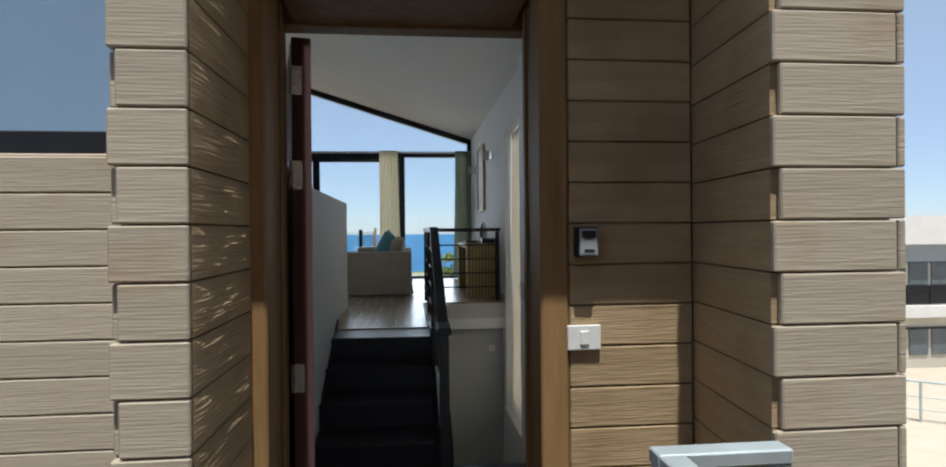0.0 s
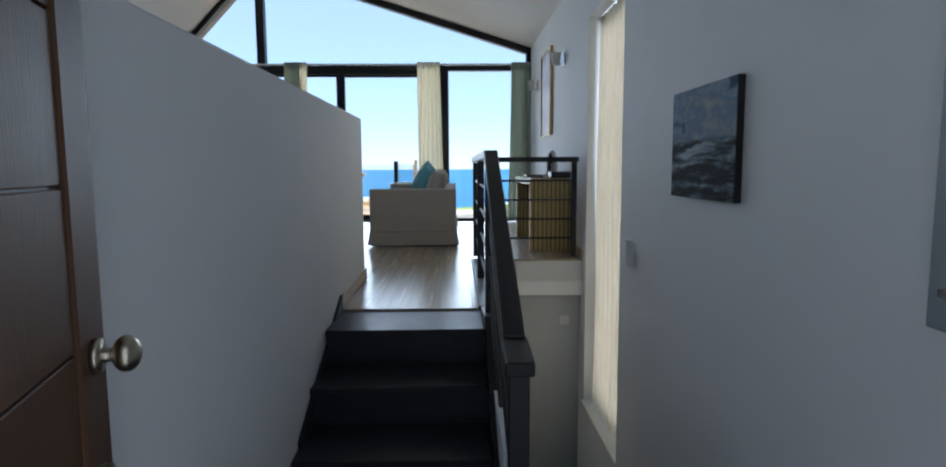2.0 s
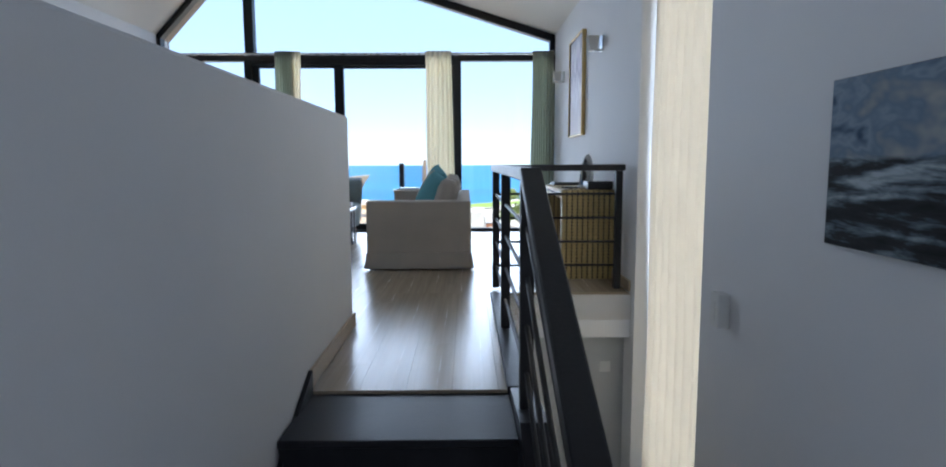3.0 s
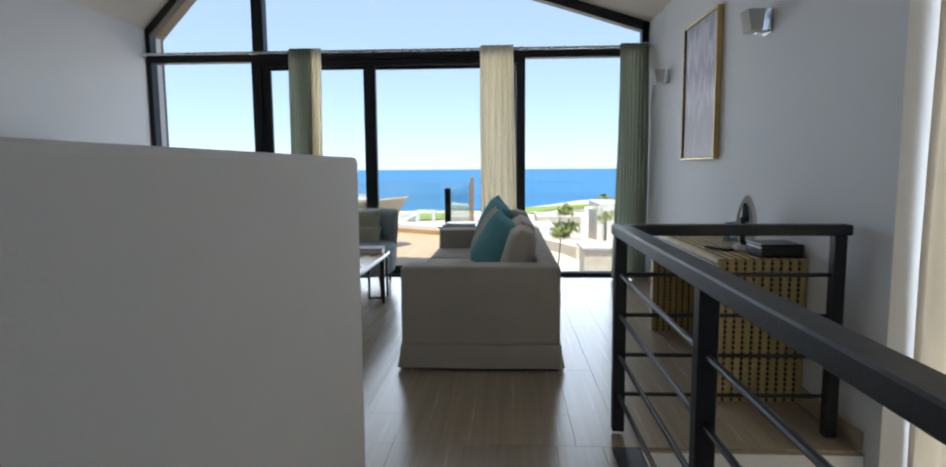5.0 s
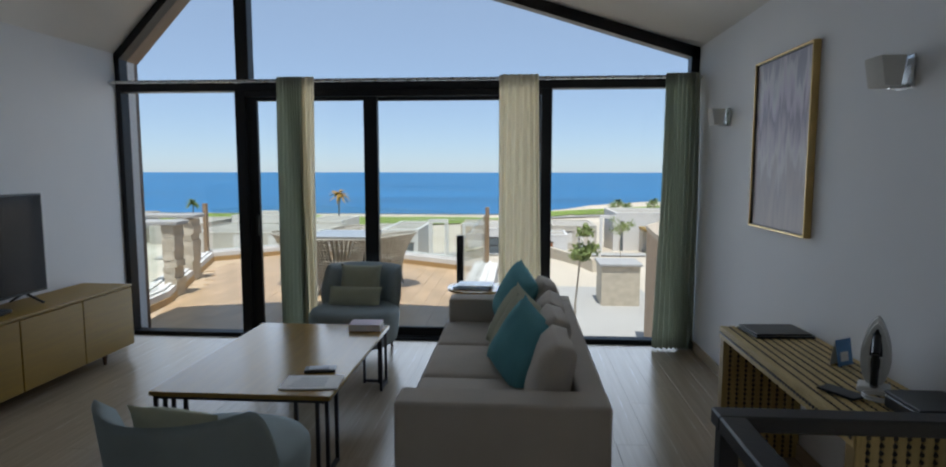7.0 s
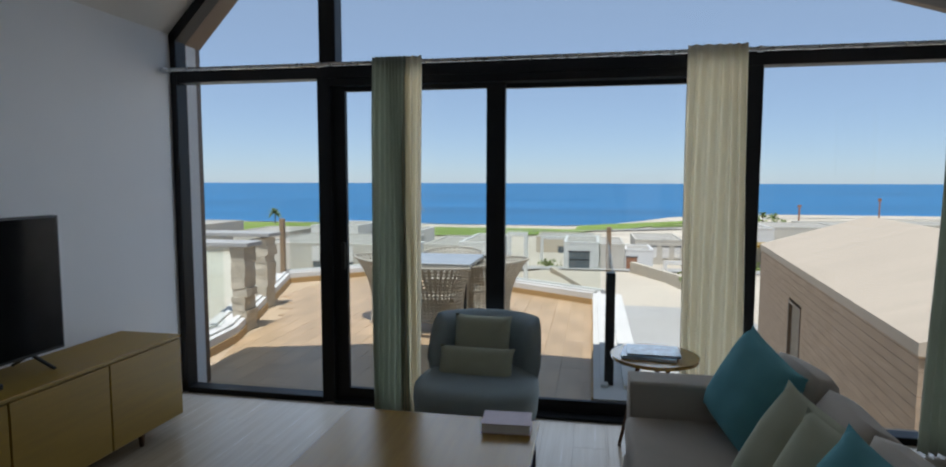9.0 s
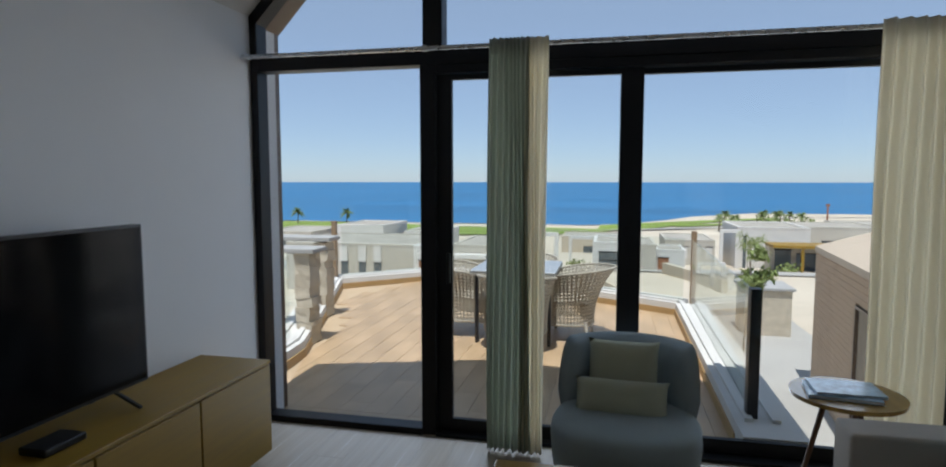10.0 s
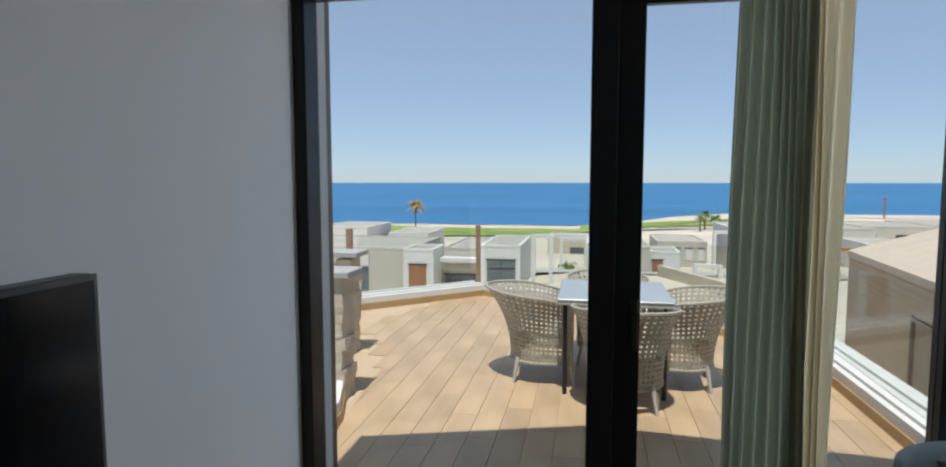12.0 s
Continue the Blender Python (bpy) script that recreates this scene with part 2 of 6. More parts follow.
TABLEGLASS = material("grey_table_glass", (0.37, 0.38, 0.375), 0.22, 0, 0.05, 3, 60, 0.0)
SAND = material("sand_ground", (0.54, 0.46, 0.35), 0.95, 0, 0.16, 0.06, 1.6, 0.3, spec=0.05, tint=(0.60, 0.53, 0.42))
GRASS = material("golf_grass", (0.22, 0.29, 0.07), 0.95, 0, 0.25, 0.05, 1.2, 0.2, spec=0.05)
PAVE = material("pale_paving", (0.42, 0.40, 0.36), 0.9, 0, 0.1, 0.4, 6, 0.2, spec=0.1)
SEA = material("sea_water", (0.045, 0.165, 0.32), 0.5, 0, 0.22, 0.012, 0.12, 0.0, (0.25, 1, 1), spec=0.06)
SURF = material("surf_beach", (0.62, 0.60, 0.56), 0.9, 0, 0.12, 0.05, 0.8, 0.0, (0.3, 1, 1), spec=0.05)
PALE_BARK = material("pale_bark", (0.38, 0.33, 0.26), 0.9, 0, 0.2, 5, 40, 0.3, spec=0.1)
PALM_TRUNK = material("palm_trunk", (0.22, 0.16, 0.10), 0.9, 0, 0.25, 3, 20, 0.4)
PALM_LEAF = material("palm_leaf", (0.13, 0.17, 0.045), 0.7, 0, 0.3, 2, 30, 0.1)
PALM_DRY = material("dry_palm_leaf", (0.42, 0.24, 0.04), 0.8, 0, 0.3, 2, 30, 0.1)
LEAF_GREEN = material("tree_leaf", (0.23, 0.28, 0.085), 0.7, 0, 0.35, 4, 30, 0.1)
DARK_GLASS = material("dark_window_glass", (0.10, 0.12, 0.13), 0.12, 0, 0.2, 2, 20, 0.0)
RUST = material("rust_door", (0.30, 0.13, 0.06), 0.6, 0, 0.2, 3, 30, 0.1)
GLASS = pane_glass("window_glass", (0.97, 0.985, 0.985), 0.7)
GLASS_FRONT = pane_glass("front_window_glass", (0.9, 0.95, 0.95), 9.0)
GLASS_RAIL = pane_glass("balustrade_glass", (0.93, 0.955, 0.945), 1.0)


# ---- building helpers ----
def part(name, bm, mat, parent=None, label="", smooth=False):
    """Link a bmesh as one mesh object under a thing or a part."""
    me = bpy.data.meshes.new(name)
    bm.to_mesh(me)
    bm.free()
    if smooth:
        me.shade_smooth()
    me.materials.append(mat)
    ob = new(name, me)
    ob.parent = parent
    if label:
        ob["label"] = label
    return ob


def thing(name, label, category, x=0, y=0, z=0, rz=0, group=""):
    ob = new(name)
    ob.empty_display_size = 0.1
    ob.matrix_basis = pose(x, y, z, 0, 0, rz)
    return tagged(ob, label, category, group)


def structure(ob, label="", category=""):
    return tagged(ob, label, category, kind="structure")


def block(bm, x0, x1, y0, y1, z0, z1, bevel=0.0, seg=1):
    """A box, with its edges rounded by bevel."""
    made = bmesh.ops.create_cube(bm, size=1, matrix=Matrix.LocRotScale(((x0 + x1) / 2, (y0 + y1) / 2, (z0 + z1) / 2), None, (abs(x1 - x0), abs(y1 - y0), abs(z1 - z0))))
    if bevel:
        edges = list({e for v in made["verts"] for e in v.link_edges})
        bmesh.ops.bevel(bm, geom=edges, offset=bevel, segments=seg, affect="EDGES", profile=0.5)
    return bm


def box(x0, x1, y0, y1, z0, z1, bevel=0.0, seg=1):
    return block(bmesh.new(), x0, x1, y0, y1, z0, z1, bevel, seg)


def rod(bm, a, b, r, seg=10, r2=None):
    """A round bar from a to b."""
    a, b = Vector(a), Vector(b)
    d = b - a
    m = Matrix.Translation((a + b) / 2) @ d.to_track_quat("Z", "Y").to_matrix().to_4x4()
    bmesh.ops.create_cone(bm, cap_ends=True, segments=seg, radius1=r, radius2=r if r2 is None else r2, depth=d.length, matrix=m)
    return bm


def bar(bm, a, b, w, h, bevel=0.004):
    """A flat bar of width w and height h from a to b."""
    a, b = Vector(a), Vector(b)
    d = b - a
    side = d.cross(Vector((0, 0, 1)))
    side = side.normalized() if side.length > 1e-6 else Vector((1, 0, 0))
    up = side.cross(d).normalized()
    m = Matrix((side, d.normalized(), up)).transposed().to_4x4()
    m.translation = (a + b) / 2
    made = bmesh.ops.create_cube(bm, size=1, matrix=m @ Matrix.Diagonal((w, d.length, h, 1)))
    if bevel:
        bmesh.ops.bevel(bm, geom=list({e for v in made["verts"] for e in v.link_edges}), offset=bevel, segments=1, affect="EDGES")
    return bm


def prism(outline, y0, y1, axis="y"):
    """An outline of (x, z) pushed along y, or of (x, y) along z, or (y, z) along x."""
    bm = bmesh.new()
    put = {"y": lambda p, s: (p[0], s, p[1]), "z": lambda p, s: (p[0], p[1], s), "x": lambda p, s: (s, p[0], p[1])}[axis]
    a = [bm.verts.new(put(p, y0)) for p in outline]
    b = [bm.verts.new(put(p, y1)) for p in outline]
    bm.faces.new(a)
    bm.faces.new(b[::-1])
    for i in range(len(a)):
        j = (i + 1) % len(a)
        bm.faces.new((a[i], b[i], b[j], a[j]))
    bmesh.ops.recalc_face_normals(bm, faces=bm.faces)
    return bm


def cushion(w, d, h, plump=0.55, n=14, seed=0, pinch=0.0):
    """A stuffed cushion lying flat: w by d, h thick in the middle, with soft seams and slack corners."""
    bm = bmesh.new()
    rows = []
    for side in (1, -1):
        grid = []
        for i in range(n + 1):
            line = []
            for j in range(n + 1):
                u, v = 2 * i / n - 1, 2 * j / n - 1
                swell = max(0, (1 - abs(u) ** 2.6) * (1 - abs(v) ** 2.6)) ** plump
                k = 1 - 0.045 * (1 - min(1, abs(u) ** 4 + 0.0)) * abs(v) ** 3 * (1 + pinch)
                g = 1 - 0.045 * (1 - min(1, abs(v) ** 4)) * abs(u) ** 3 * (1 + pinch)
                wob = 0.05 * h * noise.noise(Vector((u * 2.1 + seed, v * 2.1, side)))
                line.append(bm.verts.new((u * w / 2 * g, v * d / 2 * k, side * (h / 2) * swell + wob * swell)))
            grid.append(line)
        rows.append(grid)
        for i in range(n):
            for j in range(n):
                bm.faces.new((grid[i][j], grid[i + 1][j], grid[i + 1][j + 1], grid[i][j + 1]))
    bmesh.ops.remove_doubles(bm, verts=bm.verts, dist=0.0015)
    bmesh.ops.recalc_face_normals(bm, faces=bm.faces)
    return bm


FLOOR, ENTRY, RIGHT, LEFT, WIN = 0.98, 0.27, 1.70, -3.515, 10.59
RIDGE_X, RIDGE_Z, EAVE_R, EAVE_L = -2.33, 4.83, 3.57, 3.585

# ---- floors ----
floor = structure(part("floor", box(LEFT, -0.40, 1.35, WIN - 0.06, FLOOR - 0.20, FLOOR - 0.014), BASEWOOD), "pale oak board floor of the living room", "floor")
part("subfloor", box(-0.40, RIGHT, 6.545, WIN - 0.06, FLOOR - 0.20, FLOOR - 0.014), BASEWOOD, floor)
part("subfloor", box(-0.40, 0.69, 4.66, 6.545, FLOOR - 0.20, FLOOR - 0.014), BASEWOOD, floor)
structure(part("entry_floor", box(-0.13, RIGHT, 1.0, 3.146, ENTRY - 0.15, ENTRY), STONE_DARK), "dark stone floor of the entrance", "floor")
structure(part("lower_floor", box(0.70, RIGHT + 0.3, 3.1, 6.8, -2.0, -1.85), STONE_DARK), "dark floor of the lower landing", "floor")
stairs = structure(new("stairs"), "dark stone stairs up to the living room", "stairs")
for i in range(4):
    top = FLOOR - 0.012 - i * 0.1775
    y1 = 4.66 if i == 0 else 4.256 - (i - 1) * 0.36
    y0 = 4.226 - i * 0.36
    part("tread", box(-0.125, 0.70, y0, y1, top - 0.03, top, 0.004), STONE_DARK, stairs)
    part("riser", box(-0.125, 0.70, y0 + 0.012, y0 + 0.03, top - 0.1775, top - 0.031), STONE_DARK, stairs)
part("skirting", prism([(4.67, FLOOR + 0.085), (3.64, 0.64), (3.64, ENTRY), (4.67, FLOOR - 0.3)], -0.128, -0.110, "x"), STONE_DARK, stairs)
part("stringer", prism([(4.66, FLOOR + 0.01), (4.2, FLOOR + 0.06), (2.95, 0.45), (2.95, ENTRY - 0.3), (4.66, 0.4)], 0.70, 0.80, "x"), STONE_DARK, stairs)
structure(part("landing_edge", box(0.69, 0.80, 4.662, 6.53, FLOOR - 0.05, FLOOR + 0.012, 0.004), STONE_DARK), "dark stone edging along the stair opening", "trim")

# ---- walls and ceiling ----
GABLE = [(LEFT, EAVE_L), (RIDGE_X, RIDGE_Z), (RIGHT, EAVE_R)]
structure(part("wall_left", box(LEFT - 0.25, LEFT, 0.82, WIN + 0.25, -3, EAVE_L + 0.25), WHITE), "white painted wall behind the television", "wall")
wall_right = structure(new("wall_right"), "white painted wall with a curtained window bay", "wall")
part("wall_panel", box(RIGHT - 0.075, RIGHT + 0.25, 1.19, 5.05, -3, EAVE_R + 0.2), WHITE, wall_right)
part("wall_panel", box(RIGHT, RIGHT + 0.25, 6.45, WIN + 0.1, -3, EAVE_R + 0.2), WHITE, wall_right)
part("wall_panel", box(RIGHT, RIGHT + 0.25, 5.05, 6.45, -3, -0.32), WHITE, wall_right)
part("wall_panel", box(RIGHT, RIGHT + 0.25, 5.05, 6.45, 3.06, EAVE_R + 0.2), WHITE, wall_right)
part("window_sill", box(RIGHT - 0.03, RIGHT + 0.25, 5.051, 6.449, -0.318, -0.29, 0.005), PLASTIC_WHITE, wall_right)
side_window = structure(new("window_side"), "tall window behind sheer curtains", "window")
part("pane", box(RIGHT + 0.2, RIGHT + 0.208, 5.06, 6.44, -0.28, 3.05), GLASS, side_window).visible_shadow = False
for y in (5.052, 5.73, 6.40):
    part("frame_bar", box(RIGHT + 0.18, RIGHT + 0.23, y, y + 0.045, -0.285, 3.055), ALU, side_window)
wall_slab = structure(part("wall_slab_edge", box(0.80, RIGHT - 0.002, 6.545, 6.70, 0.65, FLOOR - 0.016), WHITE), "white edge of the floor slab", "wall")
structure(part("wall_lower", box(0.70, RIGHT, 6.71, 6.85, -1.85, 0.79), GREY_WALL), "grey wall of the lower flight", "wall")
structure(part("wall_stair_side", box(0.72, 0.78, 3.146, 6.71, -1.85, FLOOR - 0.16), WHITE), "white wall under the stair edge", "wall")
half_wall = structure(part("wall_half", box(-0.40, -0.13, 1.36, 5.68, -0.2, 2.165, 0.012, 2), WHITE), "white half-height wall beside the stairs", "wall")
ceiling = structure(part("ceiling", prism([(LEFT, EAVE_L), (RIDGE_X, RIDGE_Z), (RIGHT, EAVE_R), (RIGHT, EAVE_R + 0.2), (RIDGE_X, RIDGE_Z + 0.25), (LEFT, EAVE_L + 0.25)], 0.95, WIN + 0.02), CEILING), "white gabled ceiling with uneven slopes", "ceiling")
structure(part("roof", prism([(LEFT - 0.25, EAVE_L + 0.02), (LEFT - 0.25, EAVE_L + 0.30), (RIDGE_X, RIDGE_Z + 0.46), (RIGHT + 0.35, EAVE_R + 0.32), (RIGHT + 0.35, EAVE_R + 0.06), (RIGHT + 0.26, EAVE_R + 0.21), (RIDGE_X, RIDGE_Z + 0.26), (LEFT - 0.02, EAVE_L + 0.26)], 0.2, 10.93), RENDER_SAND), "sand-coloured gabled roof", "roof")

# front wall with the doorway
DX1, HEAD = 0.942, 2.545
front = structure(new("wall_front"), "front wall of wood-grained cast stone", "wall")
part("wall_panel", box(LEFT, -0.03, 0.86, 1.34, -3, 2.08), WHITE, front)
part("wall_panel", box(LEFT, -3.0, 0.86, 1.34, 2.08, 5.0), WHITE, front)
part("wall_panel", box(-0.03, 0.073, 0.72, 1.19, -3, 5.2), WHITE, front)
part("wall_panel", box(0.975, RIGHT + 0.25, 0.72, 1.19, -3, 4.2), WHITE, front)
part("wall_panel", box(0.073, 0.975, 0.74, 1.19, 2.66, 5.0), WHITE, front)
part("wall_panel", box(-3.0, -0.03, 0.9, 1.34, 3.3, 5.2), WHITE, front)
structure(part("porch_soffit", box(-0.02, 1.56, 0.237, 0.72, 3.0, 3.35), RENDER_SAND), "porch slab over the front door", "ceiling")
front_window = structure(new("window_front"), "black framed front window with a pale panel for reflected sky", "window")
part("pane", box(-3.0, -0.03, 0.93, 0.94, 2.16, 3.3), GLASS_FRONT, front_window)
# added panel behind the pane, its colour stands in for reflected sky
part("sky_panel", box(-3.0, -0.03, 0.955, 0.96, 2.16, 3.3), SKY_REFLECTION, front_window, "pale grey-blue panel in place of the sky's reflection")
part("frame_bar", box(-3.0, -0.03, 0.89, 0.97, 2.085, 2.155, 0.004), ALU, front_window)
part("window_sill", box(-3.0, -0.03, 0.84, 1.0, 2.06, 2.083, 0.003), CASTSTONE, front_window)

# door frame
frame_ob = structure(new("door_frame"), "varnished brown wooden door frame", "door frame")
for s, xo, xm, xi in ((1, 0.076, 0.153, 0.108), (-1, 0.965, 0.886, DX1)):
    lo, hi = sorted((xo, xm))
    part("architrave", box(lo, hi, 0.665, 0.78, ENTRY - 0.02, 2.60, 0.006), FRAMEWOOD, frame_ob)
    lo, hi = sorted((xo, xm - 0.012 * s))
    part("jamb", box(lo, hi, 0.781, 0.95, ENTRY - 0.02, 2.55, 0.003), FRAMEWOOD, frame_ob)
    lo, hi = sorted((xo, xm - 0.028 * s))
    part("jamb", box(lo, hi, 0.951, 1.06, ENTRY - 0.02, 2.55, 0.003), FRAMEWOOD, frame_ob)
    lo, hi = sorted((xo, xi))
    part("jamb", box(lo, hi, 1.061, 1.19, ENTRY - 0.02, HEAD, 0.003), FRAMEWOOD, frame_ob)
for x0, x1 in ((0.1415, 0.148), (0.891, 0.8975)):
    for y0 in (0.80, 0.905):
        part("stop_bead", box(x0, x1, y0, y0 + 0.022, ENTRY - 0.02, 2.549, 0.002), FRAMEWOOD, frame_ob)
part("lintel", box(0.076, 0.965, 0.667, 0.78, 2.601, 2.75, 0.004), FRAMEWOOD, frame_ob)
part("lintel", box(0.154, 0.885, 0.782, 1.10, 2.551, 2.70, 0.004), FRAMEWOOD, frame_ob)
part("lintel", box(0.078, 0.963, 1.102, 1.19, HEAD, 2.70, 0.004), FRAMEWOOD, frame_ob)
structure(part("threshold", box(0.076, 0.965, 0.66, 1.19, ENTRY - 0.1, ENTRY + 0.004), STONE_DARK), "dark stone door threshold", "trim")


def door_leaf():
    """The open front door, hinged at its base corner, its leaf along +x."""
    d = thing("door_leaf", "open red-brown wooden front door with grooved panel", "door", 0.124, 1.20, ENTRY + 0.006, 104)
    W, H, T = 0.94, 2.26, 0.066
    part("stile", box(0, 0.11, -T, 0, 0, H, 0.004), DOORWOOD, d)
    part("stile", box(W - 0.12, W, -T, 0, 0, H, 0.004), DOORWOOD, d)
    part("edge_strip", box(-0.004, -0.0005, -T, 0, 0, H), DOOREDGE, d, "red-brown door edge")
    z = 0.0
    for k in range(9):
        part("board", box(0.111, W - 0.121, -T + 0.006, -0.006, z, z + 0.247, 0.002), DOORWOOD, d)
        z += 0.2515
    part("backing", box(0.105, W - 0.115, -T + 0.014, -0.014, 0, H), BEAD, d)
    for s in (1, -1):
        y = 0 if s > 0 else -T
        knob = bmesh.new()
        rod(knob, (W - 0.06, y, 1.235), (W - 0.06, y + s * 0.012, 1.235), 0.028, 16)
        rod(knob, (W - 0.06, y, 1.235), (W - 0.06, y + s * 0.03, 1.235), 0.012, 12)
        bmesh.ops.create_uvsphere(knob, u_segments=16, v_segments=10, radius=0.03, matrix=pose(W - 0.06, y + s * 0.048, 1.235) @ Matrix.Diagonal((1, 0.75, 1, 1)))
        part("door_knob", knob, BRASS, d, "round metal door knob", True)
        lock = bmesh.new()
        rod(lock, (W - 0.06, y, 1.03), (W - 0.06, y + s * 0.014, 1.03), 0.022, 16)
        part("lock", lock, BRASS, d, "round lock cylinder")
    for z in (0.28, 1.02, 1.73, 2.06):
        h = box(-0.007, -0.0045, -0.034, 0.0, z, z + 0.10, 0.001)
        rod(h, (-0.006, 0.007, z), (-0.006, 0.007, z + 0.10), 0.0055, 8)
        for q in range(4):
            rod(h, (-0.0065, -0.012 - 0.012 * (q % 2), z + 0.015 + 0.023 * q), (-0.0085, -0.012 - 0.012 * (q % 2), z + 0.015 + 0.023 * q), 0.004, 8)
        part("hinge", h, CHROME, d, "steel butt hinge")
    return d


door_leaf()

# ---- gable window ----
gable = structure(new("window_gable"), "black aluminium gable window with sliding doors to the terrace", "window")
FY0, FY1 = WIN - 0.05, WIN + 0.07


def member(x0, x1, z0, z1, y0=FY0, y1=FY1, mat=ALU, name="frame_bar"):
    part(name, box(x0, x1, y0, y1, z0, z1, 0.004), mat, gable)


def top_z(x):
    return EAVE_L + (x - LEFT) * (RIDGE_Z - EAVE_L) / (RIDGE_X - LEFT) if x < RIDGE_X else RIDGE_Z - (x - RIDGE_X) * (RIDGE_Z - EAVE_R) / (RIGHT - RIDGE_X)


member(LEFT, -3.465, FLOOR, EAVE_L)
member(RIGHT - 0.07, RIGHT, FLOOR, EAVE_R)
member(-3.465, RIGHT - 0.07, 3.242, 3.345)
member(-2.394, -2.30, FLOOR, 3.242)
member(-2.375, -2.255, 3.345, RIDGE_Z - 0.05)
member(0.365, 0.459, FLOOR, 3.242)
member(-2.30, 0.365, 3.19, 3.2415)
member(-3.465, -2.394, FLOOR - 0.02, FLOOR + 0.035)
member(0.459, RIGHT - 0.07, FLOOR - 0.02, FLOOR + 0.04)
member(-2.30, 0.365, FLOOR - 0.02, FLOOR + 0.02, FY0 - 0.02, FY1 + 0.06)
for (xa, za), (xb, zb) in ((GABLE[0], GABLE[1]), (GABLE[1], GABLE[2])):
    part("rafter_bar", prism([(xa, za), (xb, zb), (xb, zb - 0.10), (xa, za - 0.10)], FY0, FY1), ALU, gable)
# sliding leaves
for x0, x1, y in ((-2.298, -1.10, WIN + 0.012), (-1.228, 0.363, WIN + 0.05)):
    sash = part("sash", box(x0, x0 + (0.09 if x0 < -2 else 0.125), y - 0.02, y + 0.02, FLOOR + 0.022, 3.188, 0.003), ALU, gable)
    part("stile", box(x1 - (0.125 if x0 < -2 else 0.09), x1, y - 0.02, y + 0.02, FLOOR + 0.022, 3.188, 0.003), ALU, sash)
    part("rail", box(x0 + 0.08, x1 - 0.08, y - 0.019, y + 0.019, FLOOR + 0.022, FLOOR + 0.10, 0.003), ALU, sash)
    part("rail", box(x0 + 0.08, x1 - 0.08, y - 0.019, y + 0.019, 3.155, 3.1875, 0.003), ALU, sash)
    part("pane", box(x0 + 0.07, x1 - 0.07, y - 0.004, y + 0.004, FLOOR + 0.09, 3.16), GLASS, sash).visible_shadow = False
part("handle", box(-2.24, -2.215, WIN - 0.035, WIN - 0.01, 1.93, 2.12, 0.005), PLASTIC_BLACK, gable, "black pull handle")
for x0, x1 in ((-3.465, -2.394), (0.459, RIGHT - 0.07)):
    part("pane", box(x0 - 0.01, x1 + 0.01, WIN + 0.01, WIN + 0.018, FLOOR + 0.03, 3.25), GLASS, gable).visible_shadow = False
part("pane", prism([(LEFT + 0.04, 3.34), (LEFT + 0.04, EAVE_L), (-2.36, top_z(-2.36) - 0.06), (-2.36, 3.34)], WIN + 0.01, WIN + 0.018), GLASS, gable).visible_shadow = False
part("pane", prism([(-2.26, 3.34), (-2.26, top_z(-2.26) - 0.06), (RIGHT - 0.06, EAVE_R - 0.06), (RIGHT - 0.06, 3.34)], WIN + 0.01, WIN + 0.018), GLASS, gable).visible_shadow = False
# outer reveals of the gable
reveal = structure(new("window_reveal"), "dark brown outer reveal around the gable window", "trim")
part("reveal_board", box(LEFT - 0.09, LEFT - 0.005, FY1, FY1 + 0.24, FLOOR - 0.05, EAVE_L), ALU_BROWN, reveal)
part("reveal_board", box(RIGHT - 0.02, RIGHT + 0.06, FY1, FY1 + 0.14, FLOOR - 0.05, EAVE_R), ALU_BROWN, reveal)
for (xa, za), (xb, zb) in (((LEFT + 0.0, EAVE_L + 0.02), (RIDGE_X, RIDGE_Z + 0.0)), ((RIDGE_X, RIDGE_Z + 0.0), (RIGHT, EAVE_R + 0.0))):
    part("reveal_board", prism([(xa, za + 0.12), (xb, zb + 0.12), (xb, zb - 0.03), (xa, za - 0.06)], FY1, FY1 + 0.24), ALU_BROWN, reveal)
part("gable_filler", box(LEFT - 0.25, LEFT - 0.092, WIN + 0.07, WIN + 0.31, -3, EAVE_L + 0.1), RENDER_SAND, reveal)

# skirting boards
for x0, x1, y0, y1 in ((LEFT, LEFT + 0.014, 1.36, WIN - 0.06), (RIGHT - 0.014, RIGHT, 6.56, WIN - 0.06), (-0.13, -0.116, 4.672, 5.68), (-0.414, -0.40, 1.36, 5.68)):
    structure(part("baseboard", box(x0, x1, y0, y1, FLOOR, FLOOR + 0.08, 0.002), BASEWOOD), "pale oak skirting board", "baseboard")
structure(part("baseboard", box(-0.414, -0.116, 5.681, 5.694, FLOOR, FLOOR + 0.08, 0.002), BASEWOOD), "pale oak skirting board", "baseboard")

# ---- terrace ----
TF = 0.94
OUT = [(-3.88, 10.90), (-4.0, 12.05), (-5.18, 15.44), (-3.84, 16.70), (-0.50, 14.62), (-0.50, 10.90)]
terrace = structure(part("terrace_floor", prism([(p[0] * 1.0, p[1]) for p in OUT], TF - 0.45, TF - 0.008, "z"), GROUT), "terrace floor of sun-warmed wood-look tiles", "floor")
structure(part("terrace_edge", box(-3.9, RIGHT, 10.66, 10.90, TF - 0.45, TF - 0.008), GROUT), "terrace strip along the sliding doors", "floor")
